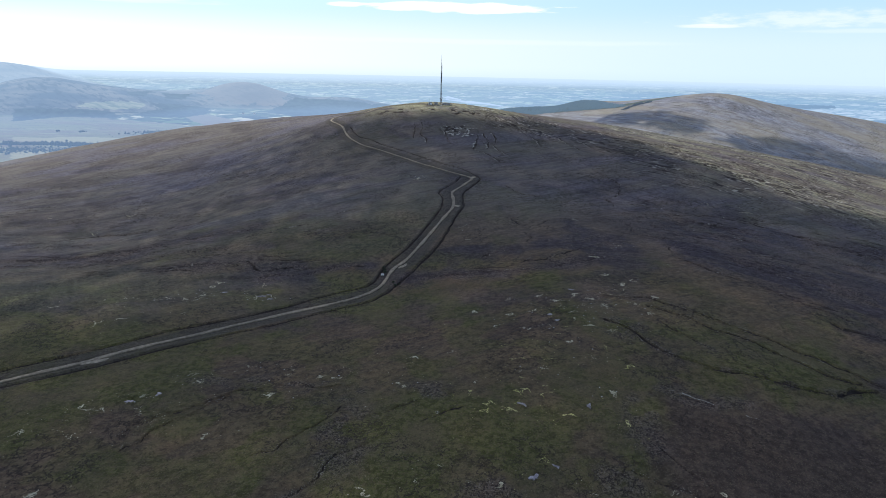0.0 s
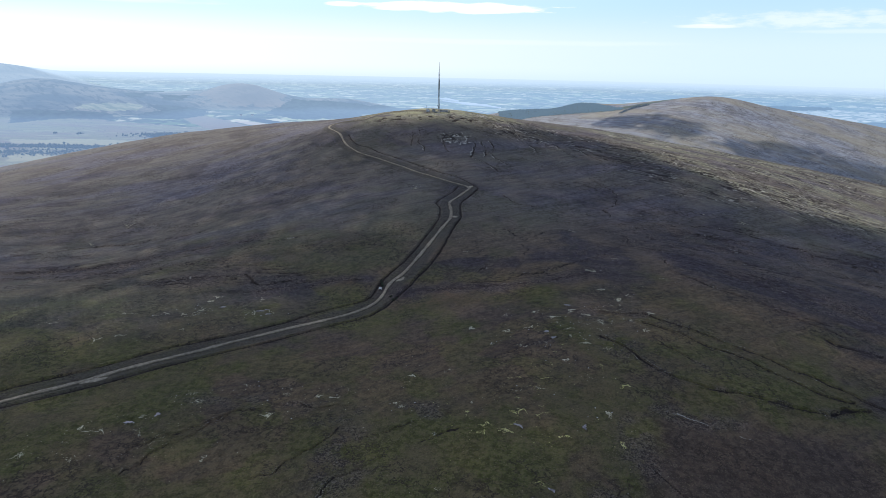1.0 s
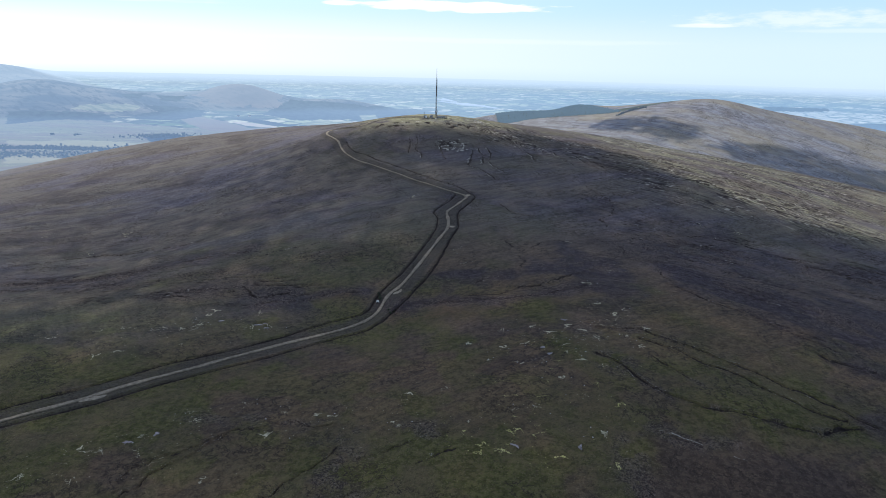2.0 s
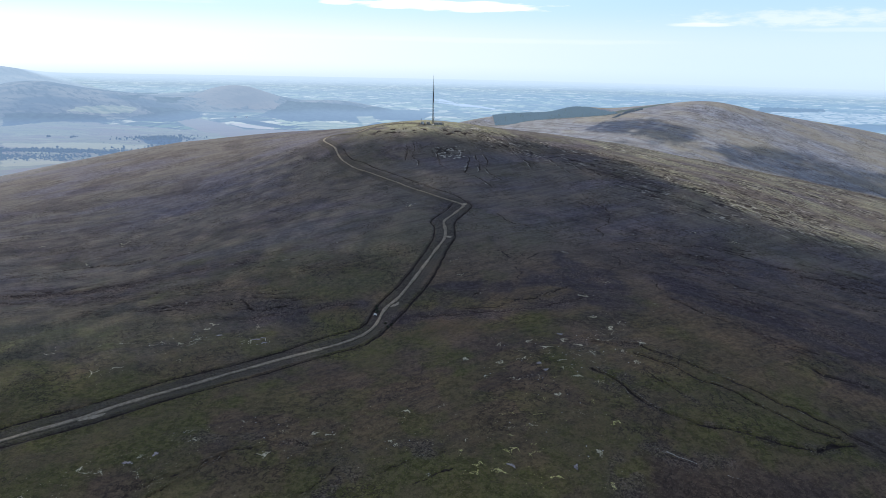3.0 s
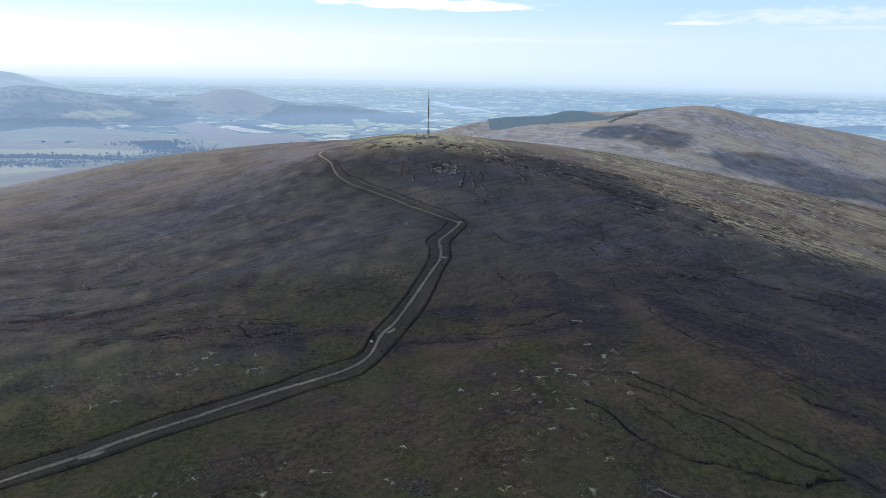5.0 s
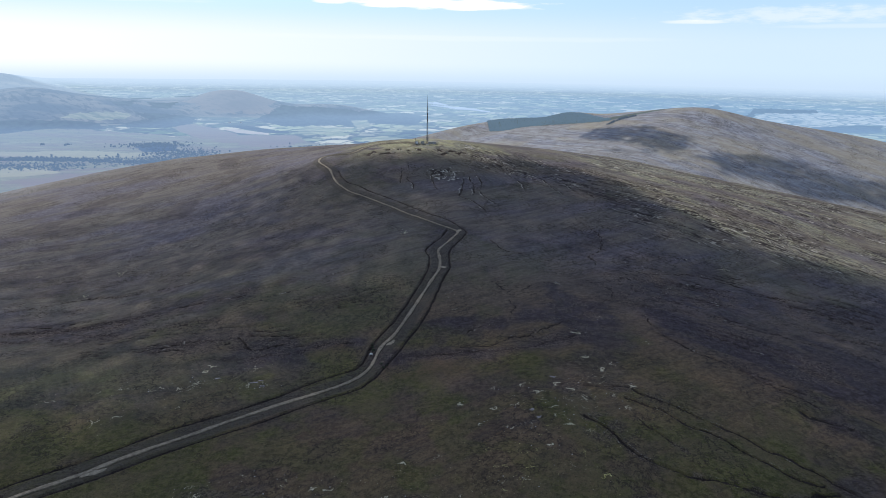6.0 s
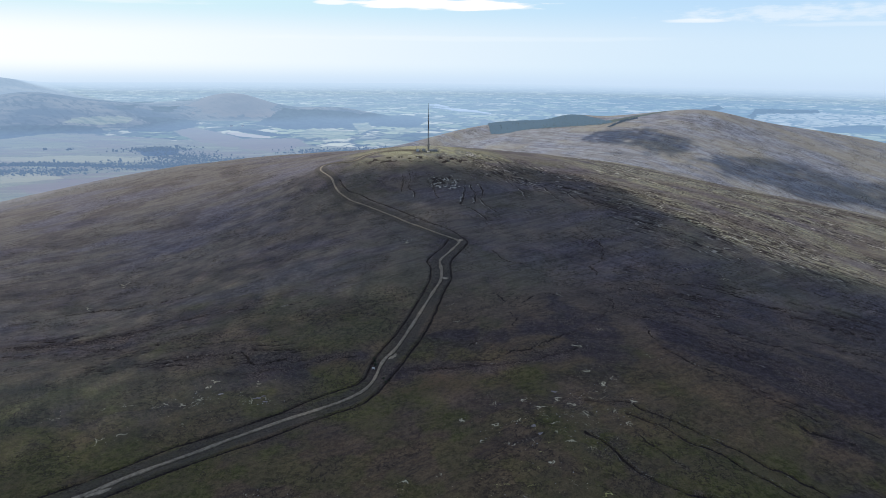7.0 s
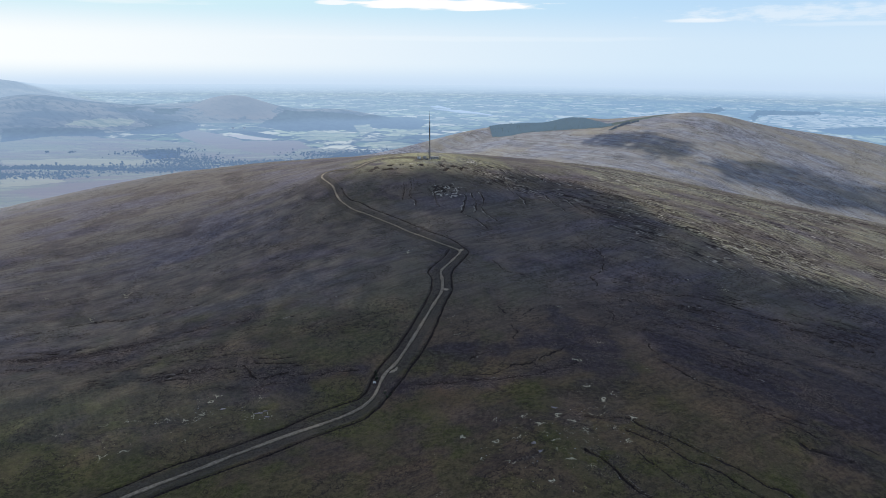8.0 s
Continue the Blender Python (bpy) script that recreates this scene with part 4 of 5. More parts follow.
Z, PEAT, GRASS, STRAW, VERGE, DARK, RUST, HAGS, GRIT, PINES, MAUVE_HAZE, BROKEN = shape_ground(X, Y)
finish_sheet(me, X, Y, Z, cover=(PEAT, GRASS, STRAW), plants=(VERGE, DARK, RUST), bare=(HAGS, GRIT, PINES), tint=(MAUVE_HAZE, BROKEN, step(1100, 1500, np.hypot(X, Y))))
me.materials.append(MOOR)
ground = tagged(new("ground", me), "dark heather and grass moorland with eroded peat gullies", "moorland", kind="structure")

FAR_ANGLES = np.concatenate([np.linspace(-42.5, 42.5, 901), np.linspace(42.5, 317.5, 90)[1:-1]])
EDGE = edge_of_moor(FAR_ANGLES)[None]
me, x, y = polar_sheet("backdrop", FAR_ANGLES, EDGE * (4955 / EDGE) ** np.linspace(0, 1, 340)[:, None], True, False)
r = np.hypot(x, y)


def far_height(x, y):
    r = np.hypot(x, y)
    return land(x, y) + ((rough(x, y, 260, 201, 4) - 0.5) * 22 + (rough(x, y, 700, 203, 2) - 0.5) * 16 * step(3900, 4200, r)) * (1 - step(4300, 4800, r)) * step(2000, 2900, r)


z = far_height(x, y)

# courses of the edges of woods, fields and moors in the lowland
WOODS = [[(-2103, 3132), (-1790, 3250), (-1696, 3274), (-1611, 3198), (-1852, 3104), (-2001, 2963)],
         [(-1759, 3589), (-1678, 3758), (-1669, 3589), (-1723, 3529)],
         [(-1592, 3338), (-1533, 3498), (-1626, 3521), (-1496, 3654), (-1345, 3692), (-1297, 3587), (-1393, 3381), (-1548, 3283)],
         [(-1634, 3753), (-1519, 3913), (-1516, 3727), (-1589, 3670)],
         [(-919, 4024), (-730, 4046), (-445, 4040), (-169, 4276), (-17, 4082), (-82, 3758), (-285, 3788), (-475, 3695), (-660, 3631), (-829, 3596), (-1015, 3703), (-964, 3835)],
         [(-1306, 2816), (-1296, 2968), (-1157, 2914), (-1106, 2766), (-1228, 2731)],
         [(-1149, 3535), (-1021, 3547), (-851, 3485), (-711, 3401), (-858, 3384), (-1046, 3469)]]
WOODS += [[(1750, 4181), (1899, 4184), (1911, 4124), (1826, 4119)], [(2085, 4067), (2387, 3900), (2396, 3853), (2068, 3991), (1988, 3893), (1988, 3969)], [(2204, 3627), (2557, 3533), (2433, 3352), (2202, 3411)],
          [(-1780, 2430), (-1500, 2490), (-1250, 2500), (-1250, 2440), (-1500, 2425), (-1770, 2385)], [(-1290, 2440), (-1080, 2505), (-880, 2500), (-880, 2440), (-1080, 2420)], [(-560, 2760), (-300, 2980), (-60, 3060), (-60, 2900), (-300, 2800), (-520, 2650)]]
MEADOWS = [[(-1861, 3254), (-1850, 3317), (-1623, 3514), (-1606, 3417), (-1707, 3309)], [(-733, 3513), (-683, 3668), (-430, 3591), (-470, 3411), (-650, 3317)], [(-655, 3196), (-488, 3323), (-508, 3260), (-620, 3162)],
           [(-481, 3886), (-382, 3924), (-326, 3680), (-390, 3518)], [(-361, 3247), (-254, 3361), (-76, 3229), (-121, 3060), (-326, 3179)], [(-243, 3668), (-49, 3767), (-24, 3668), (-203, 3528)]]
PALE_FIELDS = [[(-1120, 3460), (-1061, 3467), (-852, 3385), (-842, 3319), (-1017, 3366)]]
BROWN_MOORS = [[(-1490, 3900), (-1330, 3800), (-1080, 3780), (-900, 3860), (-980, 4060), (-1250, 4160), (-1420, 4100)], [(-1377, 3418), (-1306, 3558), (-1113, 3435), (-984, 3304), (-692, 3308), (-613, 3124), (-691, 2913), (-898, 3000), (-1182, 3202)], [(-200, 2960), (-106, 2663), (234, 2514), (300, 2800), (81, 3350)],
               [(-1319, 1900), (-1234, 2057), (-1141, 2165), (-700, 2300), (-500, 1900), (-1000, 1700)]]
SUNNY = [[(2020, 3900), (2100, 3990), (2365, 3880), (2660, 3660), (2590, 3540), (2175, 3634), (2046, 3800)], [(1300, 4230), (1700, 4190), (1720, 4120), (1400, 4120)]]
GREEN_FLATS = [[(-1773, 2605), (-1489, 2711), (-1245, 2701), (-1077, 2641), (-1185, 2567), (-1497, 2516), (-1732, 2542)], [(-1551, 2265), (-1388, 2289), (-1246, 2144), (-1308, 2058), (-1388, 2017)]]


def parcel(x, y, courses, soft):
    """1 within the courses, 0 outside, easing over that many metres."""
    best = np.zeros_like(x)
    for course in courses:
        best = np.maximum(best, np.clip(0.5 - parcel_edge(x, y, course) / soft, 0, 1))
    return best


low = np.clip(240 - z, 60, 600) / r
reach = 430 / low
px, py = reach * x / r, reach * y / r          # the same country as if it lay level
swell = sum(c * np.exp(-((x - a) / d) ** 2 - ((y - b) / e) ** 2) for a, b, c, d, e in HILLS if b > 3000)
upland = np.clip(step(16, 44, swell), 0, 1)
valley = 1 - step(3150, 3450, r + 0.35 * (x + 900))          # the open floor under the left-hand slope
meadow, pale, brown, flats = parcel(x, y, MEADOWS, 60), parcel(x, y, PALE_FIELDS, 50), parcel(x, y, BROWN_MOORS, 180), parcel(x, y, GREEN_FLATS, 70)
fields = (1 - step(0.2, 0.5, upland)) * (1 - valley) * (1 - step(0.4, 0.6, brown))
woods = np.maximum(parcel(x, y, WOODS, 70), 0.9 * step(0.56, 0.62, rough(px, py, 420, 215, 4)) * (1 - valley) * step(0.1, 0.3, upland) * (1 - step(0.5, 0.9, upland) * 0.6)) * (1 - np.maximum(meadow, pale))
# depth sets how much painted haze covers each place
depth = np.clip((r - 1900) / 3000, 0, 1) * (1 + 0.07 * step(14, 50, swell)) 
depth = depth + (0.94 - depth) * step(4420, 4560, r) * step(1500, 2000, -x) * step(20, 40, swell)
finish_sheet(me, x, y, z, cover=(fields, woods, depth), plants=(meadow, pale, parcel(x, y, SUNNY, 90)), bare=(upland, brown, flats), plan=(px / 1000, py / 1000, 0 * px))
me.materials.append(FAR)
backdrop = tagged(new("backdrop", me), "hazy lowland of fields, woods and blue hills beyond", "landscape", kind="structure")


# ---- road ----
def ribbon(name, line, half, lift, mat):
    """A gravel strip with a low crown and ragged edges on the hillside."""
    d = np.gradient(line, axis=0)
    d = d / np.linalg.norm(d, axis=1)[:, None]
    side = np.stack([-d[:, 1], d[:, 0]], 1)
    offs = [-1.0, -0.96, -0.55, -0.35, 0.0, 0.35, 0.55, 0.96, 1.0]
    rise = [-0.6, 0.0, 0.05, 0.01, 0.10, 0.01, 0.05, 0.0, -0.6]
    verts = []
    base = land(line[:, 0], line[:, 1]) + lift
    for k, p in enumerate(line):
        ragged = half * (0.40 + 1.2 * rough(np.array([p[0]]), np.array([p[1]]), 7.0, 301, 3)[0])
        for o, h in zip(offs, rise):
            q = p + side[k] * o * ragged
            verts.append((q[0], q[1], base[k] + h))
    n = len(offs)
    faces = [(k * n + i, (k + 1) * n + i, (k + 1) * n + i + 1, k * n + i + 1) for k in range(len(line) - 1) for i in range(n - 1)]
    me = bpy.data.meshes.new(name)
    me.from_pydata(verts, [], faces)
    me.materials.append(mat)
    return new(name, me)


road = tagged(ribbon("road", smooth_line(ROAD_LOW + ROAD_HIGH[1:], 2.0), 1.22, 0.12, GRAVEL), "pale gravel access road winding up the hill", "road", kind="structure")

PULL_INS = [(-166.4, 278.0, 5.0, 2.6, 38), (-25.6, 419.5, 3.2, 2.4, 60), (15.0, 547.5, 3.2, 2.2, 0), (33.0, 640.6, 3.6, 2.6, 40)]


def blob_disc(bm, cx, cy, z, a, b, turn, seed, wave=0.25, count=26, skirt=0.0):
    """An uneven rounded patch, with a skirt down its edge."""
    rng = random.Random(seed)
    ph = [rng.uniform(0, 6.28) for _ in range(4)]
    ca, sa = math.cos(radians(turn)), math.sin(radians(turn))
    top, low = [], []
    for k in range(count):
        t = 6.2832 * k / count
        q = 1 + wave * (0.5 * math.sin(2 * t + ph[0]) + 0.35 * math.sin(3 * t + ph[1]) + 0.3 * math.sin(5 * t + ph[2]) + 0.2 * math.sin(8 * t + ph[3]))
        u, v = a * q * math.cos(t), b * q * math.sin(t)
        px, py = cx + ca * u - sa * v, cy + sa * u + ca * v
        h = z(px, py) if callable(z) else z
        top.append(bm.verts.new((px, py, h)))
        low.append(bm.verts.new((px, py, h - skirt)))
    mid_vert = bm.verts.new((cx, cy, (z(cx, cy) if callable(z) else z)))
    for k in range(count):
        bm.faces.new((top[k], top[(k + 1) % count], mid_vert))
        if skirt:
            bm.faces.new((low[k], low[(k + 1) % count], top[(k + 1) % count], top[k]))


def land_at(x, y):
    return float(land(np.array([float(x)]), np.array([float(y)]))[0])


PAD = plain("pale_hardcore", (0.18, 0.150, 0.108), (0.33, 0.275, 0.20), 0.4, 0.95, 0, 0.05)
for k, (px, py, a, b, turn) in enumerate(PULL_INS):
    bm = bmesh.new()
    blob_disc(bm, px, py, lambda u, v: land_at(u, v) + 0.20, a, 0.8 * b, turn, 40 + k, 0.5, 30, 0.8)
    part("pull_in", bm, PAD, road, "pale hardcore passing place")

# ---- clouds over the hill, which keep the sun off it ----
CLOUD_REACH = 1600.0


def shaded_place(px, py, level):
    """The place on the hillside that the sun would light through px, py at that level."""
    gx, gy = px.copy(), py.copy()
    for _ in range(6):
        up = np.clip(land(gx, gy), -60, 200) - level
        gx, gy = 0.4 * gx + 0.6 * (px + up * SUN_DIR.x / SUN_DIR.z), 0.4 * gy + 0.6 * (py + up * SUN_DIR.y / SUN_DIR.z)
    return gx, gy


def cloud(name, label, density, x0, x1, y0, y1, coarse, fine_gap, level, seed):
    """A flat-based cumulus whose shade falls on x0..x1, y0..y1: lumps of vapour, thinning out where density falls."""
    rng = np.random.default_rng(seed)
    shapes = []
    for k in (2, 1):
        b = bmesh.new()
        bmesh.ops.create_icosphere(b, subdivisions=k, radius=1)
        b.verts.ensure_lookup_table()
        shapes.append((np.array([v.co for v in b.verts]), np.array([[v.index for v in f.verts] for f in b.faces])))
        b.free()
    lift = SUN_DIR * CLOUD_REACH
    verts, faces, count = [], [], 0
    for gap, kind in ((coarse, 0), (fine_gap, 1)):
        gx, gy = [v.ravel() for v in np.meshgrid(np.arange(x0, x1, gap), np.arange(y0, y1, gap))]
        stir = 0.2 if kind == 0 else 0.28
        px, py = gx + rng.uniform(-stir, stir, gx.shape) * gap, gy + rng.uniform(-stir, stir, gx.shape) * gap
        d = density(*shaded_place(px, py, level))
        keep = d >= 0.97 if kind == 0 else (d > 0.05) & (d < 0.97)
        co, fc = shapes[kind]
        for u, v, q in zip(px[keep], py[keep], d[keep]):
            size = 0.86 * math.sqrt(q) * gap
            wob = 1 + 0.25 * (rng.random((len(co), 1)) - 0.5)
            verts.append(co * wob * [size, size, size * 0.55] + [u + lift.x, v + lift.y, level + lift.z + rng.uniform(0, 14)])
            faces.append(fc + count)
            count += len(co)
    me = bpy.data.meshes.new(name)
    me.from_pydata(np.vstack(verts).tolist(), [], np.vstack(faces).tolist())
    me.shade_smooth()
    me.materials.append(CLOUD)
    return tagged(new(name, me), label, "cloud", "clouds over the hill", "stuff")


def main_density(x, y):
    right = np.interp(y, [515, 540, 572, 606, 640, 690, 790, 960], [900, 505, 412, 352, 320, 291, 240, 186])
    back = 854 + 0.22 * np.maximum(x, 0)
    soft = 10 + 130 * step(40, 260, -x)
    d = (1 - step(-4, 5, x - right)) * (1 - step(-1, 1, (y - back) / soft))
    left = step(-60, 620, -x + 0.2 * (y - 700)) * step(230, 620, y)
    return d * (1 - 0.72 * left)


cloud("cloud", "broad grey-white cumulus shading the near moor", main_density, -720, 700, -260, 1000, 42.0, 8.0, 85, 5)


def flank_density(x, y):
    warp = (rough(x, y, 90.0, 411, 4) - 0.5) * 3.2
    long_patch = ((0.865 * (x - 940) - 0.50 * (y - 1530)) / 330) ** 2 + ((0.50 * (x - 940) + 0.865 * (y - 1530)) / 88) ** 2
    small_patch = ((0.54 * (x - 632) - 0.84 * (y - 1885)) / 175) ** 2 + ((0.84 * (x - 632) + 0.54 * (y - 1885)) / 72) ** 2
    return 1 - step(0.1, 1.7, np.minimum(long_patch, small_patch) + warp)


cloud("cloud", "small ragged cumulus shading the hollow beyond the ridge", flank_density, 400, 1400, 1000, 2300, 40.0, 14.0, 60, 6)


# ---- things on the moor ----
def heights(xs, ys):
    return shape_ground(np.array(xs, float), np.array(ys, float))[0]


for k, (px, py, a, b, turn) in enumerate(POOLS):
    bm = bmesh.new()
    blob_disc(bm, px, py, pool_level(px, py) - 0.05, 0.8 * a, 0.72 * b, turn, 70 + k, 0.85, 36, 0.7)
    tagged(part("bog_pool", bm, WATER), "small still bog pool with the pale sky painted into its water", "pool", "bog pools")

BLEACHED = plain("bleached_grass", (0.36, 0.325, 0.22), (0.64, 0.58, 0.42), 0.35, 0.9)
YELLOWED = plain("yellow_moss", (0.42, 0.39, 0.13), (0.66, 0.60, 0.28), 0.35, 0.9)
STONE = plain("pale_granite", (0.34, 0.33, 0.32), (0.55, 0.53, 0.51), 0.9, 0.9, 0, 0.05)
LEAF = plain("dark_foliage", (0.018, 0.026, 0.014), (0.045, 0.058, 0.028), 1.4, 0.8)
BARK = plain("bark", (0.05, 0.04, 0.03), (0.09, 0.075, 0.06), 2.0, 0.9)
CONCRETE = plain("white_concrete", (0.55, 0.55, 0.53), (0.72, 0.72, 0.70), 1.2, 0.85)
STEEL = plain("weathered_steel", (0.07, 0.07, 0.075), (0.13, 0.13, 0.135), 2.0, 0.55, 0.5)
SHROUD = plain("grey_fibreglass", (0.17, 0.17, 0.175), (0.26, 0.26, 0.26), 1.0, 0.6)
WALL = plain("grey_plaster", (0.30, 0.29, 0.28), (0.42, 0.41, 0.39), 0.8, 0.9)
ROOF = plain("roof_felt", (0.15, 0.15, 0.155), (0.22, 0.22, 0.225), 0.8, 0.9)
GLASS = plain("dark_window", (0.02, 0.025, 0.03), (0.03, 0.035, 0.04), 1.0, 0.1)
WHITE = plain("white_paint", (0.68, 0.68, 0.68), (0.80, 0.80, 0.80), 1.0, 0.7)

# tufts of bleached grass: place, spread
PALE_LEFT = [(-147.5, 372.6), (-148, 382.4), (-147, 368), (-124.3, 377.2), (-116.9, 364.1), (-112.5, 364.9), (-101.6, 366.9), (-167, 359.6), (-157.9, 363.1), (-150.9, 360.3), (-148.8, 364.3), (-171.5, 355.5),
             (-188.3, 358.2), (-201.8, 354.1), (-229.1, 345.2), (-181.7, 327.1), (-187.2, 323.4), (-150, 340.2), (-151.5, 447.9), (-115.8, 393.5), (-142.1, 392.7), (-312.8, 608.9), (-391.2, 612.8), (-324.9, 561.7)]
PALE_NEAR = [(-130.5, 245.3), (-114.2, 266.1), (-108.9, 259), (-111, 262), (-92.4, 275), (-70.8, 266.5), (-69, 270), (-52.5, 263.1), (-50, 261), (-19.4, 253.3), (-14, 251.1), (-73.7, 246.2), (-149.2, 235.3), (-93.7, 215.6),
             (-153.9, 227.3), (-166.2, 221.2), (-141.1, 184.7), (-125.5, 233.7), (-118.3, 230.8), (-113, 229.5), (-151.5, 235.6), (-143.2, 218.5), (20.7, 187.9),
             (0.8, 196.9), (-7, 187.2), (-21.4, 183.5), (56.6, 184.2), (84.3, 184.7), (100.2, 189.6), (5.7, 280.9), (-12.2, 280.3), (-9, 276.7), (17.2, 251.4), (-24.2, 639.4)]
PALE_MID = [(59.1, 346.1), (42.2, 347.1), (51.1, 323.6), (41.1, 320.2), (84.1, 324.1), (78.9, 310.3), (79.6, 301.9), (50.2, 259.6), (34.9, 259), (73.8, 242.6), (76, 243), (112.4, 318.2), (124, 339.9),
            (155.8, 397.9), (130.9, 444.7), (19.1, 495.4), (25, 466.9), (111.2, 509.1), (244.6, 578.4), (279.3, 556.9), (105.4, 416.5), (105.9, 377), (121.2, 372.4), (95, 330), (100, 345), (90, 318), (70, 330), (66, 338), (74, 318), (58, 305), (64, 284), (88, 336), (104, 352), (82, 345), (110, 330), (93, 296), (72, 268), (47, 300), (30, 310), (20, 330), (112, 362)]
YELLOW = [(32.6, 285), (34.6, 270.2), (41.7, 272), (48, 248.4), (13.8, 244.7), (33.3, 243.5), (37.2, 244.3), (33.6, 234.4), (28.3, 229.9), (30.5, 232), (75.8, 219), (41.4, 199.8), (14.5, 243), (44, 262), (38, 255), (52, 268), (58, 280), (62, 292), (46, 240), (24, 236), (20, 231), (66, 300), (55, 226), (86, 262), (80, 278)]


def tufts(name, label, places, mat, seed, extra=0):
    """Crooked strands of low tussocks, each a fan of bent blades."""
    rng = np.random.default_rng(seed)
    pts = []
    for px, py in places:
        far = max(math.hypot(px, py) / 300, 0.95)
        ru, rv, bulk = px + rng.normal(0, 0.9), py + rng.normal(0, 0.9), rng.choice([0.45, 0.65, 0.95, 1.4]) * (0.9 if mat is YELLOWED else 1.0)
        for _ in range(int(rng.integers(2, 6))):
            a, u, v = rng.uniform(0, 6.28), ru, rv
            count = int(rng.integers(6, 24))
            for k in range(count):
                a += rng.normal(0, 0.6)
                u, v = u + 0.26 * math.cos(a) * far, v + 0.24 * math.sin(a) * far
                if rng.random() < 0.8:
                    pts.append((u + rng.normal(0, 0.08), v + rng.normal(0, 0.08), bulk * (0.34 - 0.25 * k / count) * rng.uniform(0.6, 1.1) * min(far, 1.2)))
            if rng.random() < 0.4:
                ru, rv = u, v
    for _ in range(extra):
        px, py = places[int(rng.integers(len(places)))]
        pts.append((px + rng.normal(0, 11), py + rng.normal(0, 9), rng.uniform(0.1, 0.24)))
    z = heights([q[0] for q in pts], [q[1] for q in pts])
    verts, faces = [], []
    for (u, v, w), h in zip(pts, z):
        for k in range(5):
            a = k * 1.2566 + rng.uniform(0, 1)
            ca, sa = math.cos(a), math.sin(a)
            n = len(verts)
            for along, side, up in ((0.0, 0.35, -0.05), (0.0, -0.35, -0.05), (0.7, 0.3, 0.55), (0.7, -0.3, 0.55), (1.3, 0.0, 0.35)):
                verts.append((u + w * (along * ca - side * sa), v + w * (along * sa + side * ca), h + w * up))
            faces += [(n, n + 2, n + 3, n + 1), (n + 2, n + 4, n + 3)]
    me = bpy.data.meshes.new(name)
    me.from_pydata(verts, [], faces)
    me.materials.append(mat)
    return tagged(new(name, me), label, "grass", kind="stuff")


tufts("bleached_grass", "bleached tufts of moor grass in wet hollows", PALE_LEFT + PALE_NEAR + PALE_MID, BLEACHED, 8, 750)
tufts("yellow_moss", "yellowish clumps of bog moss and grass", YELLOW, YELLOWED, 9, 60)

# boulders and bare rock near the summit
ROCKS = [(1.8, 820), (9.2, 812.1), (20.3, 819.6), (27.5, 810.4), (16.3, 796.4), (35, 817.8), (43.2, 801.2), (52.6, 800), (-57.7, 885.3), (-45.7, 882.8), (-22.1, 881.7), (-14.2, 882.4), (51.7, 936.4), (55.5, 930.3),
         (62.5, 908.2), (65.9, 835.9), (109.5, 888.2), (167.7, 830.5), (-24.3, 643.3), (-26.1, 650)]


def stone_mesh(seed):
    rng = np.random.default_rng(seed)
    b = bmesh.new()
    bmesh.ops.create_icosphere(b, subdivisions=2, radius=1)
    for v in b.verts:
        q = v.co.normalized()
        v.co = q * (0.8 + 0.35 * rng.random())
        v.co.z = max(min(v.co.z, 0.55 + 0.1 * rng.random()), -0.6)
    return b


def stones(name, label, places, per, spread, sizes, seed):
    rng = np.random.default_rng(seed)
    pts = [(px + rng.normal(0, spread), py + rng.normal(0, spread * 0.8), rng.uniform(*sizes)) for px, py in places for _ in range(per)]
    z = heights([q[0] for q in pts], [q[1] for q in pts])
    kinds = []
    for k in range(4):
        b = stone_mesh(seed + k)
        b.verts.ensure_lookup_table()
        kinds.append((np.array([v.co for v in b.verts]), np.array([[v.index for v in f.verts] for f in b.faces])))
        b.free()
    verts, faces, n = [], [], 0
    for i, ((u, v, w), h) in enumerate(zip(pts, z)):
        co, fc = kinds[i % 4]
        a = rng.uniform(0, 6.28)
        rot = np.array([[math.cos(a), -math.sin(a), 0], [math.sin(a), math.cos(a), 0], [0, 0, 1]])
        verts.append((co * [w, w * rng.uniform(0.5, 0.9), w * 0.5]) @ rot.T + [u, v, h + 0.1 * w])
        faces.append(fc + n)
        n += len(co)
    me = bpy.data.meshes.new(name)
    me.from_pydata(np.vstack(verts).tolist(), [], np.vstack(faces).tolist())
    me.materials.append(STONE)
    return tagged(new(name, me), label, "stones", kind="stuff")


stones("pale_stones", "pale granite stones and bare rock below the summit", ROCKS, 4, 4.0, (0.25, 0.7), 12)
stones("scattered_stones", "small pale stones scattered over the bog", PALE_MID + PALE_LEFT[:12] + PALE_NEAR[:12], 2, 5.0, (0.15, 0.4), 14)


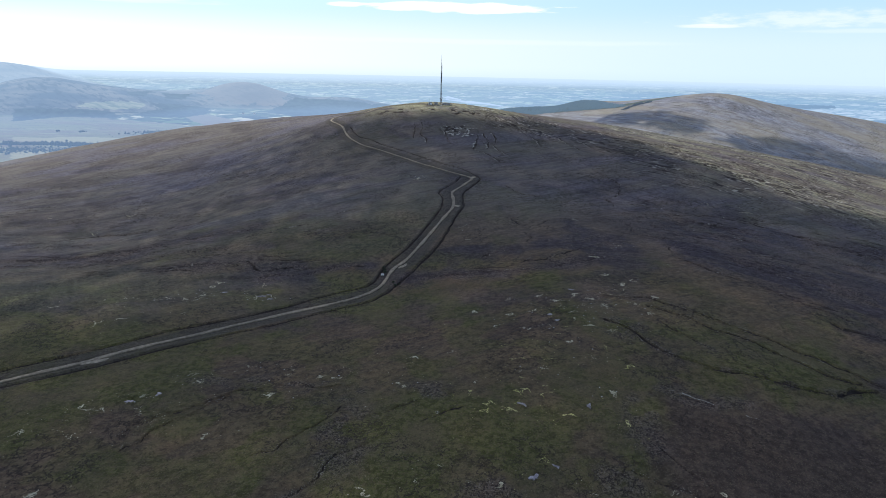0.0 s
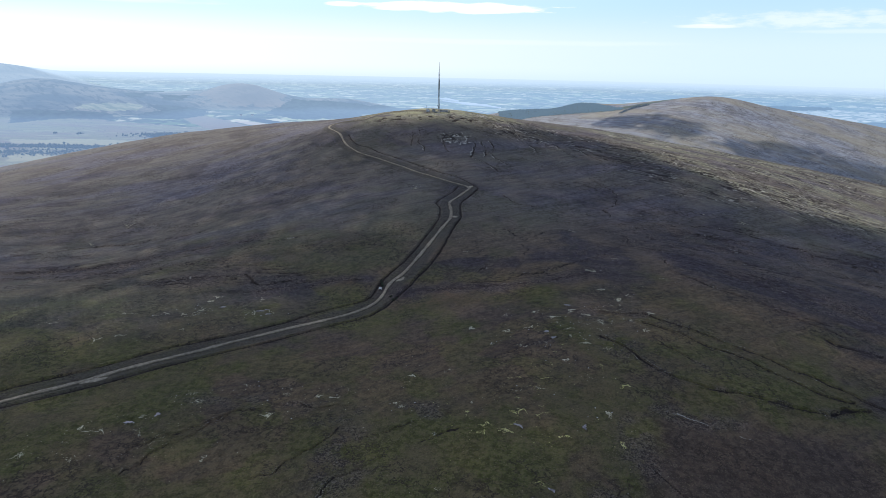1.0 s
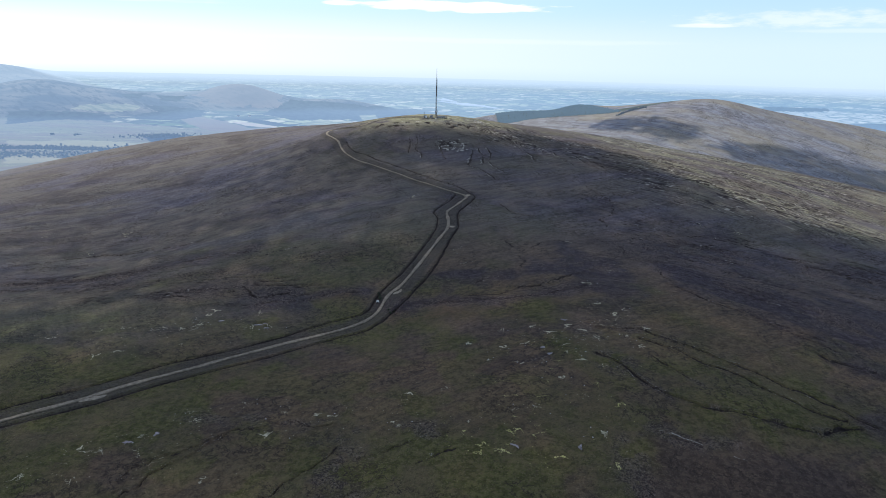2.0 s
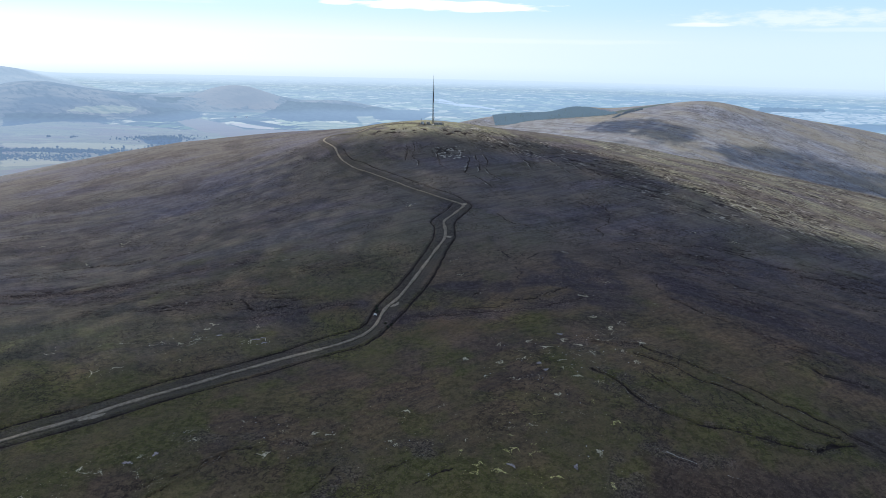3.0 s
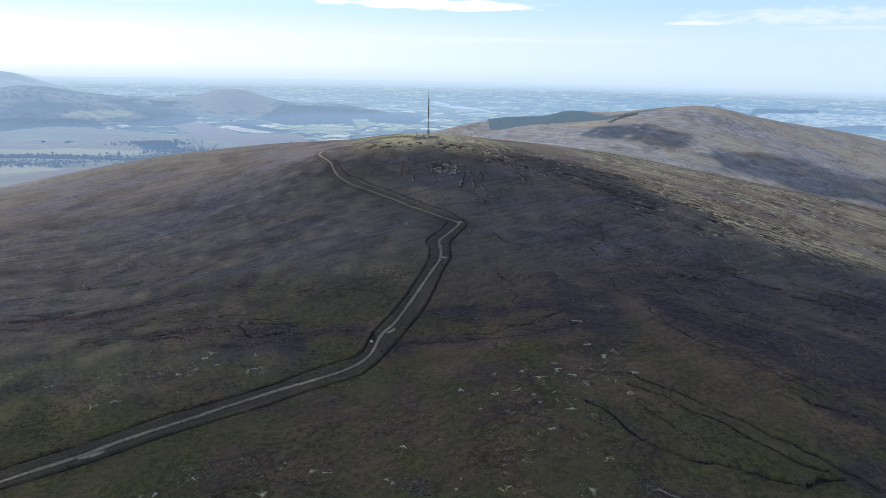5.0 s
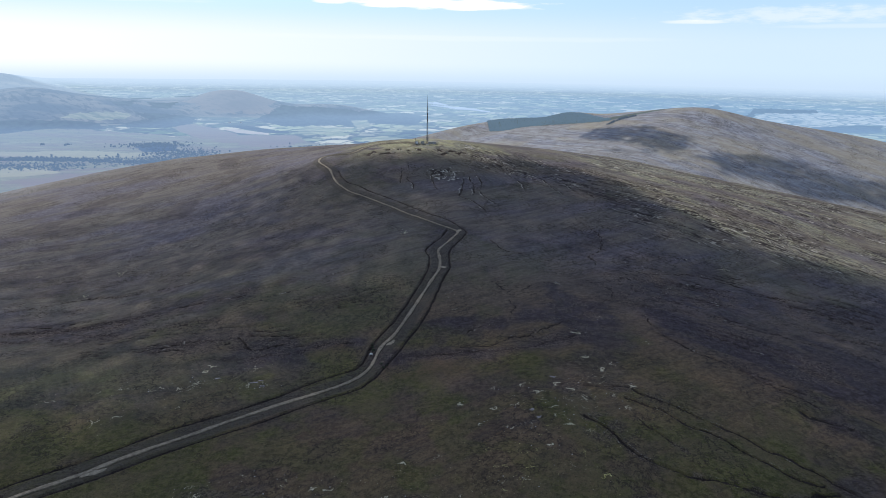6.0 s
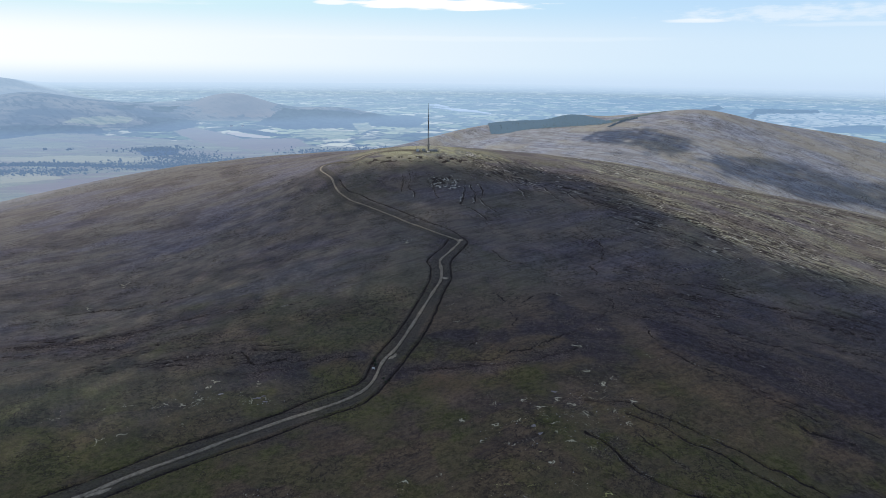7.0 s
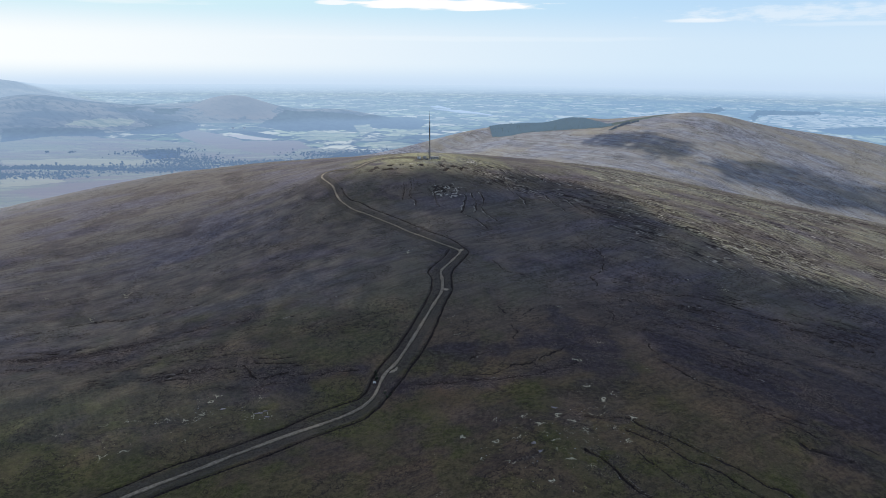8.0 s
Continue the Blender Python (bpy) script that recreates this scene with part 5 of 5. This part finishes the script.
# bushes and a culvert where the road crosses the stream
def bush(size, seed):
    """A dark moorland bush: a fan of stems and several hundred leaves in uneven clumps."""
    rng = np.random.default_rng(seed)
    base = new("bush")
    stems = bmesh.new()
    tips = []
    for k in range(9):
        a, lean = rng.uniform(0, 6.28), rng.uniform(0.2, 0.9)
        tip = Vector((math.cos(a) * lean * size, math.sin(a) * lean * size, size * rng.uniform(0.55, 1.0)))
        m = Matrix.Translation(tip / 2) @ tip.to_track_quat("Z", "Y").to_matrix().to_4x4()
        bmesh.ops.create_cone(stems, cap_ends=True, segments=5, radius1=0.07 * size, radius2=0.02 * size, depth=tip.length, matrix=m)
        tips.append(tip)
    part("stem", stems, BARK, base)
    leaves = bmesh.new()
    for k in range(420):
        c = tips[int(rng.integers(len(tips)))] * rng.uniform(0.55, 1.05) + Vector(rng.normal(0, 0.22, 3)) * size
        c.z = max(c.z, 0.05)
        u, v = Vector(rng.normal(0, 1, 3)).normalized() * 0.16 * size, Vector(rng.normal(0, 1, 3)).normalized() * 0.11 * size
        leaves.faces.new([leaves.verts.new(c + w) for w in (u, v, -u, -v)])
    part("foliage", leaves, LEAF, base)
    return tagged(base, "dark scrubby bush beside the road culvert", "bush", "bushes at the culvert")


BUSHES = [(-37.6, 409.0, 1.5), (-38.4, 414.5, 1.3), (-39.4, 419.0, 1.0), (-30.6, 391.0, 1.1), (-28.6, 386.5, 1.3), (-26.5, 390.5, 1.0)]
for k, (px, py, size) in enumerate(BUSHES):
    ob = bush(size, 50 + k)
    ob.location = (px, py, float(heights([px], [py])[0]) - 0.1)

px, py = -38.6, 404.6
base = tagged(new("culvert"), "small white concrete culvert headwall by the road", "culvert")
base.location = (px, py, float(heights([px], [py])[0]))
for name, size, off in (("headwall", (1.7, 0.45, 1.3), (0, 0, 0.5)), ("wing_wall", (0.3, 1.2, 0.9), (-0.8, -0.6, 0.35)), ("wing_wall", (0.3, 1.2, 0.9), (0.8, -0.6, 0.35))):
    b = bmesh.new()
    bmesh.ops.create_cube(b, size=1, matrix=Matrix.Translation(off) @ Matrix.Diagonal((*size, 1)))
    bmesh.ops.bevel(b, geom=b.edges[:], offset=0.05, segments=1, affect="EDGES")
    part(name, b, CONCRETE, base)


# ---- mast and compound on the summit ----
def bar(b, p, q, radius, sides=4):
    p, q = Vector(p), Vector(q)
    m = Matrix.Translation((p + q) / 2) @ (q - p).to_track_quat("Z", "Y").to_matrix().to_4x4()
    bmesh.ops.create_cone(b, cap_ends=True, segments=sides, radius1=radius, radius2=radius, depth=(q - p).length, matrix=m)


def box(b, size, at, bevel=0.03):
    made = bmesh.ops.create_cube(b, size=1, matrix=Matrix.Translation(at) @ Matrix.Diagonal((*size, 1)))
    if bevel:
        edges = list({e for v in made["verts"] for e in v.link_edges})
        bmesh.ops.bevel(b, geom=edges, offset=bevel, segments=1, affect="EDGES")


MAST_X, MAST_Y = -2.0, 918.0


def radio_mast(height):
    mast = new("radio_mast")
    corners = [(math.cos(a), math.sin(a)) for a in (0.5, 0.5 + 2.0944, 0.5 + 4.1888)]
    lattice_top = height * 0.80

    def at(k, z):
        w = 1.15 - 0.35 * z / lattice_top
        return (corners[k % 3][0] * w, corners[k % 3][1] * w, z)

    for k in range(3):
        b = bmesh.new()
        bar(b, at(k, -0.5), at(k, lattice_top), 0.2, 6)
        part("leg", b, STEEL, mast)
    for k in range(3):
        b = bmesh.new()
        z, up = 0.0, True
        while z < lattice_top - 2:
            bar(b, at(k, z), at(k + 1, z), 0.1)
            bar(b, at(k, z if up else z + 2), at(k + 1, z + 2 if up else z), 0.1)
            z, up = z + 2, not up
        part("bracing", b, STEEL, mast)
    b = bmesh.new()
    bmesh.ops.create_cone(b, cap_ends=True, segments=14, radius1=0.55, radius2=0.55, depth=13, matrix=Matrix.Translation((0, 0, height * 0.56)))
    part("antenna_shroud", b, SHROUD, mast, "grey fibreglass antenna shroud")
    b = bmesh.new()
    bmesh.ops.create_cone(b, cap_ends=True, segments=10, radius1=0.34, radius2=0.12, depth=height * 0.2, matrix=Matrix.Translation((0, 0, height * 0.9)))
    part("top_pole", b, STEEL, mast)
    for z, a, r in ((7.5, -1.4, 1.2), (9.5, -2.3, 1.0), (10.5, -0.5, 0.9), (32.0, -1.6, 0.8)):
        b = bmesh.new()
        m = Matrix.Translation((math.cos(a) * 1.6, math.sin(a) * 1.6, z)) @ Vector((math.cos(a), math.sin(a), 0)).to_track_quat("Z", "Y").to_matrix().to_4x4()
        bmesh.ops.create_cone(b, cap_ends=True, segments=16, radius1=r * 0.5, radius2=r, depth=0.7, matrix=m)
        dish = part("dish", b, SHROUD, mast, "grey drum antenna dish")
        b = bmesh.new()
        bar(b, (math.cos(a) * 0.7, math.sin(a) * 0.7, z), (math.cos(a) * 1.4, math.sin(a) * 1.4, z), 0.08, 6)
        part("bracket", b, STEEL, dish)
    b = bmesh.new()
    box(b, (3.6, 3.6, 1.4), (0, 0, -0.3), 0.08)
    part("base_block", b, CONCRETE, mast)
    return tagged(mast, "tall dark steel lattice radio mast on the summit", "mast")


mast = radio_mast(69.5)
mast.location = (MAST_X, MAST_Y, float(heights([MAST_X], [MAST_Y])[0]) + 0.3)


def station(name, label, w, d, h, windows, wall):
    """A small flat-roofed equipment building with door, windows and roof slab."""
    house = new(name)
    b = bmesh.new()
    box(b, (w, d, h + 1.0), (0, 0, h / 2 - 0.5), 0.04)
    part("wall", b, wall, house)
    b = bmesh.new()
    box(b, (w + 0.6, d + 0.6, 0.3), (0, 0, h + 0.15), 0.04)
    part("roof", b, ROOF, house)
    b = bmesh.new()
    box(b, (1.1, 0.12, 2.1), (-w / 2 + 1.2, -d / 2 - 0.03, 1.05), 0.02)
    door = part("door", b, ROOF, house)
    b = bmesh.new()
    bar(b, (-w / 2 + 1.55, -d / 2 - 0.16, 0.95), (-w / 2 + 1.55, -d / 2 - 0.16, 1.15), 0.025, 6)
    part("handle", b, STEEL, door)
    for k in range(windows):
        b = bmesh.new()
        box(b, (1.0, 0.1, 0.9), (-w / 2 + 3.2 + k * 2.4, -d / 2 - 0.02, h * 0.6), 0.02)
        pane = part("window", b, GLASS, house)
        b = bmesh.new()
        for size, at in (((1.16, 0.08, 0.08), (0, 0.49)), ((1.16, 0.08, 0.08), (0, -0.49)), ((0.08, 0.08, 0.9), (0.54, 0)), ((0.08, 0.08, 0.9), (-0.54, 0)), ((0.05, 0.05, 0.9), (0, 0))):
            box(b, size, (-w / 2 + 3.2 + k * 2.4 + at[0], -d / 2 - 0.08, h * 0.6 + at[1]), 0)
        part("window_frame", b, WHITE, pane)
    return tagged(house, label, "building", "mast compound")


for name, label, dims, windows, wall, px, py, turn in (("equipment_building", "long low grey transmitter building beside the mast", (12, 5, 2.7), 4, WALL, 5.0, 924.0, 6), ("equipment_hut", "small white equipment hut inside the compound", (4.2, 3.4, 3.0), 0, WHITE, -17.5, 918.0, -8),
                                                       ("equipment_hut", "grey equipment cabin near the mast foot", (5.0, 3.4, 2.8), 1, WALL, -9.0, 921.0, 4)):
    ob = station(name, label, *dims, windows, wall)
    ob.location, ob.rotation_euler = (px, py, float(heights([px], [py])[0]) + 0.1), (0, 0, radians(turn))

fence = new("fence")
ring = [(-20, 912), (13, 914), (14, 931), (-19, 930), (-20, 912)]
spots_on = []
for (ax, ay), (bx, by) in zip(ring[:-1], ring[1:]):
    n = int(math.hypot(bx - ax, by - ay) / 3)
    spots_on += [(ax + (bx - ax) * k / n, ay + (by - ay) * k / n) for k in range(n)]
hs = heights([q[0] for q in spots_on], [q[1] for q in spots_on])
for k, (q, h) in enumerate(zip(spots_on, hs)):
    b = bmesh.new()
    bar(b, (q[0], q[1], h - 0.3), (q[0], q[1], h + 2.4), 0.09, 6)
    part("post", b, STEEL, fence)
    q2, h2 = spots_on[(k + 1) % len(spots_on)], hs[(k + 1) % len(spots_on)]
    b = bmesh.new()
    for up in (0.3, 0.9, 1.5, 2.2):
        bar(b, (q[0], q[1], h + up), (q2[0], q2[1], h2 + up), 0.035)
    part("rail", b, STEEL, fence)
tagged(fence, "steel perimeter fence round the mast compound", "fence")

pole = tagged(new("aerial_pole"), "slim steel aerial pole at the compound corner", "pole", "mast compound")
pole.location = (-19.0, 915.0, float(heights([-19], [915])[0]))
b = bmesh.new()
bar(b, (0, 0, -0.4), (0, 0, 9.0), 0.16, 8)
part("shaft", b, STEEL, pole)
for up in (7.0, 8.2):
    b = bmesh.new()
    bar(b, (-0.9, 0, up), (0.9, 0, up), 0.07)
    part("crossarm", b, STEEL, pole)


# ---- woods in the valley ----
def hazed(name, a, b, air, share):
    """A far surface with the bright air before it added as emission."""
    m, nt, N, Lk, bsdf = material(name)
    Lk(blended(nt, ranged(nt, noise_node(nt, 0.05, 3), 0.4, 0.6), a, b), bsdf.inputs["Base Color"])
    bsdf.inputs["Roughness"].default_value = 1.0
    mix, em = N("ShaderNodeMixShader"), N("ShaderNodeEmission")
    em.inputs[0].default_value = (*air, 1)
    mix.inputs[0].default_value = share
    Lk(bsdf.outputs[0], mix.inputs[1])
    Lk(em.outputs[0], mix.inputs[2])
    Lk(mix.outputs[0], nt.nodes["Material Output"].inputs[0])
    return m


# most of the trees' blue is haze, added as emission
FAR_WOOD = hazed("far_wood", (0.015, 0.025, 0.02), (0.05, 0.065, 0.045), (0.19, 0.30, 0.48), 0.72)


def far_trees(name, label, zones, seed):
    """Trees and scrub with lumpy crowns, standing in belts."""
    rng = np.random.default_rng(seed)
    pts = []
    for cx, cy, sx, sy, turn, count in zones:
        ca, sa = math.cos(radians(turn)), math.sin(radians(turn))
        for _ in range(int(count * 1.9)):
            u, v = rng.normal(0, sx * 0.55), rng.normal(0, sy * 0.55)
            v = v * (2.4 if sy < 50 else 1.4)
            pts.append((cx + ca * u - sa * v, cy + sa * u + ca * v, rng.choice([2.0, 3.0, 4.2, 7.0]) * rng.uniform(0.8, 1.15)))
    xs, ys = np.array([q[0] for q in pts]), np.array([q[1] for q in pts])
    z = far_height(xs, ys)
    verts, faces = [], []
    for (u, v, h), zz in zip(pts, z):
        n, wide = len(verts), rng.uniform(0.8, 1.5)
        for up, w in ((0.0, 0.34), (0.34, 0.52), (0.70, 0.40)):
            for k in range(6):
                a, q = k * 1.0472 + rng.uniform(-0.25, 0.25), h * w * wide * rng.uniform(0.7, 1.25)
                verts.append((u + math.cos(a) * q, v + math.sin(a) * q, zz + h * (up + rng.uniform(-0.08, 0.08))))
        verts.append((u, v, zz + h * rng.uniform(0.85, 1.1)))
        for t in (0, 6):
            faces += [(n + t + k, n + t + (k + 1) % 6, n + t + 6 + (k + 1) % 6, n + t + 6 + k) for k in range(6)]
        faces += [(n + 12 + k, n + 12 + (k + 1) % 6, n + 18) for k in range(6)]
    me = bpy.data.meshes.new(name)
    me.from_pydata(verts, [], faces)
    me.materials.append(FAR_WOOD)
    return tagged(new(name, me), label, "woodland", kind="stuff")


far_trees("valley_woodland", "belts of dark conifers and scrub on the valley floor", [(-1500, 2460, 260, 20, 4, 420), (-1540, 2300, 100, 70, 0, 170), (-1380, 2330, 130, 34, 5, 190), (-1080, 2470, 220, 44, -4, 480), (-1240, 2900, 140, 60, 20, 300),
          (-1050, 2700, 140, 90, 30, 340), (-850, 2620, 180, 34, 15, 260), (-640, 2680, 180, 34, 10, 240), (-445, 2920, 200, 70, 0, 400), (-1707, 2816, 8, 6, 0, 5), (-1615, 2833, 14, 8, 0, 9), (-300, 3000, 150, 60, 0, 110)], 21)

# haze and the sky's shine on the water are emission here
LAKE = hazed("far_water", (0.4, 0.5, 0.6), (0.45, 0.55, 0.65), (0.50, 0.68, 0.93), 0.82)
bm = bmesh.new()
blob_disc(bm, 215, 4385, lambda u, v: float(far_height(np.array([u]), np.array([v]))[0]) + 5, 165, 19, -19, 33, 0.6, 40, 8)
blob_disc(bm, 55, 4490, lambda u, v: float(far_height(np.array([u]), np.array([v]))[0]) + 5, 60, 16, -14, 34, 0.6, 30, 8)
tagged(part("lake", bm, LAKE), "pale lake shining far off in the lowland", "lake", kind="structure")


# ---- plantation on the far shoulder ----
# the plantation's blue is haze put into the material
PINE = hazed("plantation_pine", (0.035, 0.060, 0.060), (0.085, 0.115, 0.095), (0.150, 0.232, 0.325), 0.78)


def plantation(gap, seed):
    """Close rows of young conifers, each of two ragged tiers."""
    rng = np.random.default_rng(seed)
    gx, gy = [v.ravel() for v in np.meshgrid(np.arange(225, 620, gap), np.arange(2130, 2640, gap))]
    gx, gy = gx + rng.uniform(-2.5, 2.5, gx.shape), gy + rng.uniform(-2.5, 2.5, gx.shape)
    full = shape_ground(gx, gy)
    keep = (full[9] > 0.5) & (rough(gx, gy, 40.0, 77, 3) > 0.12)
    verts, faces = [], []
    for u, v, zz in zip(gx[keep], gy[keep], full[0][keep]):
        h = rng.uniform(3.0, 6.0) * (1.25 if u < 330 else 0.95)
        for lo, hi, w in ((0.02, 0.72, 0.55), (0.38, 1.0, 0.36)):
            n = len(verts)
            for k in range(6):
                a, q = k * 1.0472 + rng.uniform(-0.25, 0.25), h * w * rng.uniform(0.7, 1.25)
                verts.append((u + math.cos(a) * q, v + math.sin(a) * q, zz + h * (lo + rng.uniform(-0.04, 0.04))))
            verts.append((u, v, zz + h * hi))
            faces += [(n + k, n + (k + 1) % 6, n + 6) for k in range(6)]
    me = bpy.data.meshes.new("pine_plantation")
    me.from_pydata(verts, [], faces)
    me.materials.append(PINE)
    return tagged(new("pine_plantation", me), "dark blue-green conifer plantation on the far shoulder", "woodland", kind="stuff")


plantation(5.0, 31)


def shelter_belt(course, seed):
    """A thin dark row of conifers along a bank."""
    rng = np.random.default_rng(seed)
    line = smooth_line(course, 3.0)
    pts = [(q[0] + rng.normal(0, 2.5), q[1] + rng.normal(0, 2.5)) for q in line for _ in range(2)]
    z = heights([q[0] for q in pts], [q[1] for q in pts])
    verts, faces = [], []
    for (u, v), zz in zip(pts, z):
        h, n = rng.uniform(4.0, 7.5), len(verts)
        for k in range(6):
            a, q = k * 1.0472, h * 0.42 * rng.uniform(0.7, 1.25)
            verts.append((u + math.cos(a) * q, v + math.sin(a) * q, zz + 0.1))
        verts.append((u, v, zz + h))
        faces += [(n + k, n + (k + 1) % 6, n + 6) for k in range(6)]
    me = bpy.data.meshes.new("shelter_belt")
    me.from_pydata(verts, [], faces)
    me.materials.append(BELT)
    return tagged(new("shelter_belt", me), "thin dark shelter belt of conifers on the far shoulder", "woodland", kind="stuff")


# about half emission, for the haze before the belt
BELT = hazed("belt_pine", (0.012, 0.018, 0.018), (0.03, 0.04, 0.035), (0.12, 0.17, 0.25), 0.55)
shelter_belt([(590, 2090), (602, 2097), (635, 2118), (690, 2126)], 35)
shelter_belt([(640, 2135), (668, 2140)], 36)


# ---- farms in the valley ----
def farmhouse(w, d, h):
    """A whitewashed farm building with a pitched roof, door and windows."""
    house = new("farmhouse")
    b = bmesh.new()
    box(b, (w, d, h + 3), (0, 0, h / 2 - 1.5), 0.1)
    part("wall", b, FAR_WHITE, house)
    b = bmesh.new()
    v = [b.verts.new(c) for c in ((-w / 2 - 0.4, -d / 2 - 0.5, h), (w / 2 + 0.4, -d / 2 - 0.5, h), (w / 2 + 0.4, d / 2 + 0.5, h), (-w / 2 - 0.4, d / 2 + 0.5, h), (-w / 2 - 0.4, 0, h + d * 0.42), (w / 2 + 0.4, 0, h + d * 0.42))]
    for f in ((0, 1, 5, 4), (2, 3, 4, 5), (0, 4, 3), (1, 2, 5), (3, 2, 1, 0)):
        b.faces.new([v[k] for k in f])
    part("roof", b, FAR_SLATE, house)
    for k, (at, size) in enumerate(((-w * 0.3, (1.6, 0.3, 1.6)), (w * 0.3, (1.6, 0.3, 1.6)), (0, (1.4, 0.3, 2.4)))):
        b = bmesh.new()
        box(b, size, (at, -d / 2 - 0.05, h * 0.55 if k < 2 else 1.2), 0.02)
        part("window" if k < 2 else "door", b, FAR_SLATE, house)
    return tagged(house, "whitewashed farmhouse with a slate roof among valley trees", "house", "valley farms")


# haze over the farms put into wall and slate as emission
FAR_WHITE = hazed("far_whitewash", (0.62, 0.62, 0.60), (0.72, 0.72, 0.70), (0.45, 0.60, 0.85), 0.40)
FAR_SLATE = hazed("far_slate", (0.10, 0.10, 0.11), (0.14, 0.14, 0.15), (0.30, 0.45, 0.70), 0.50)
for px, py, w, turn in ((-612, 2733, 17, 10), (-630, 2748, 11, 70), (-285, 3010, 18, -8), (-262, 3020, 13, 20), (-240, 3045, 15, -15), (-1120, 3590, 14, 15), (-1060, 3600, 13, -20)):
    ob = farmhouse(w, 8, 5.5)
    ob.location, ob.rotation_euler = (px, py, float(far_height(np.array([float(px)]), np.array([float(py)]))[0]) + 0.5), (0, 0, radians(turn))
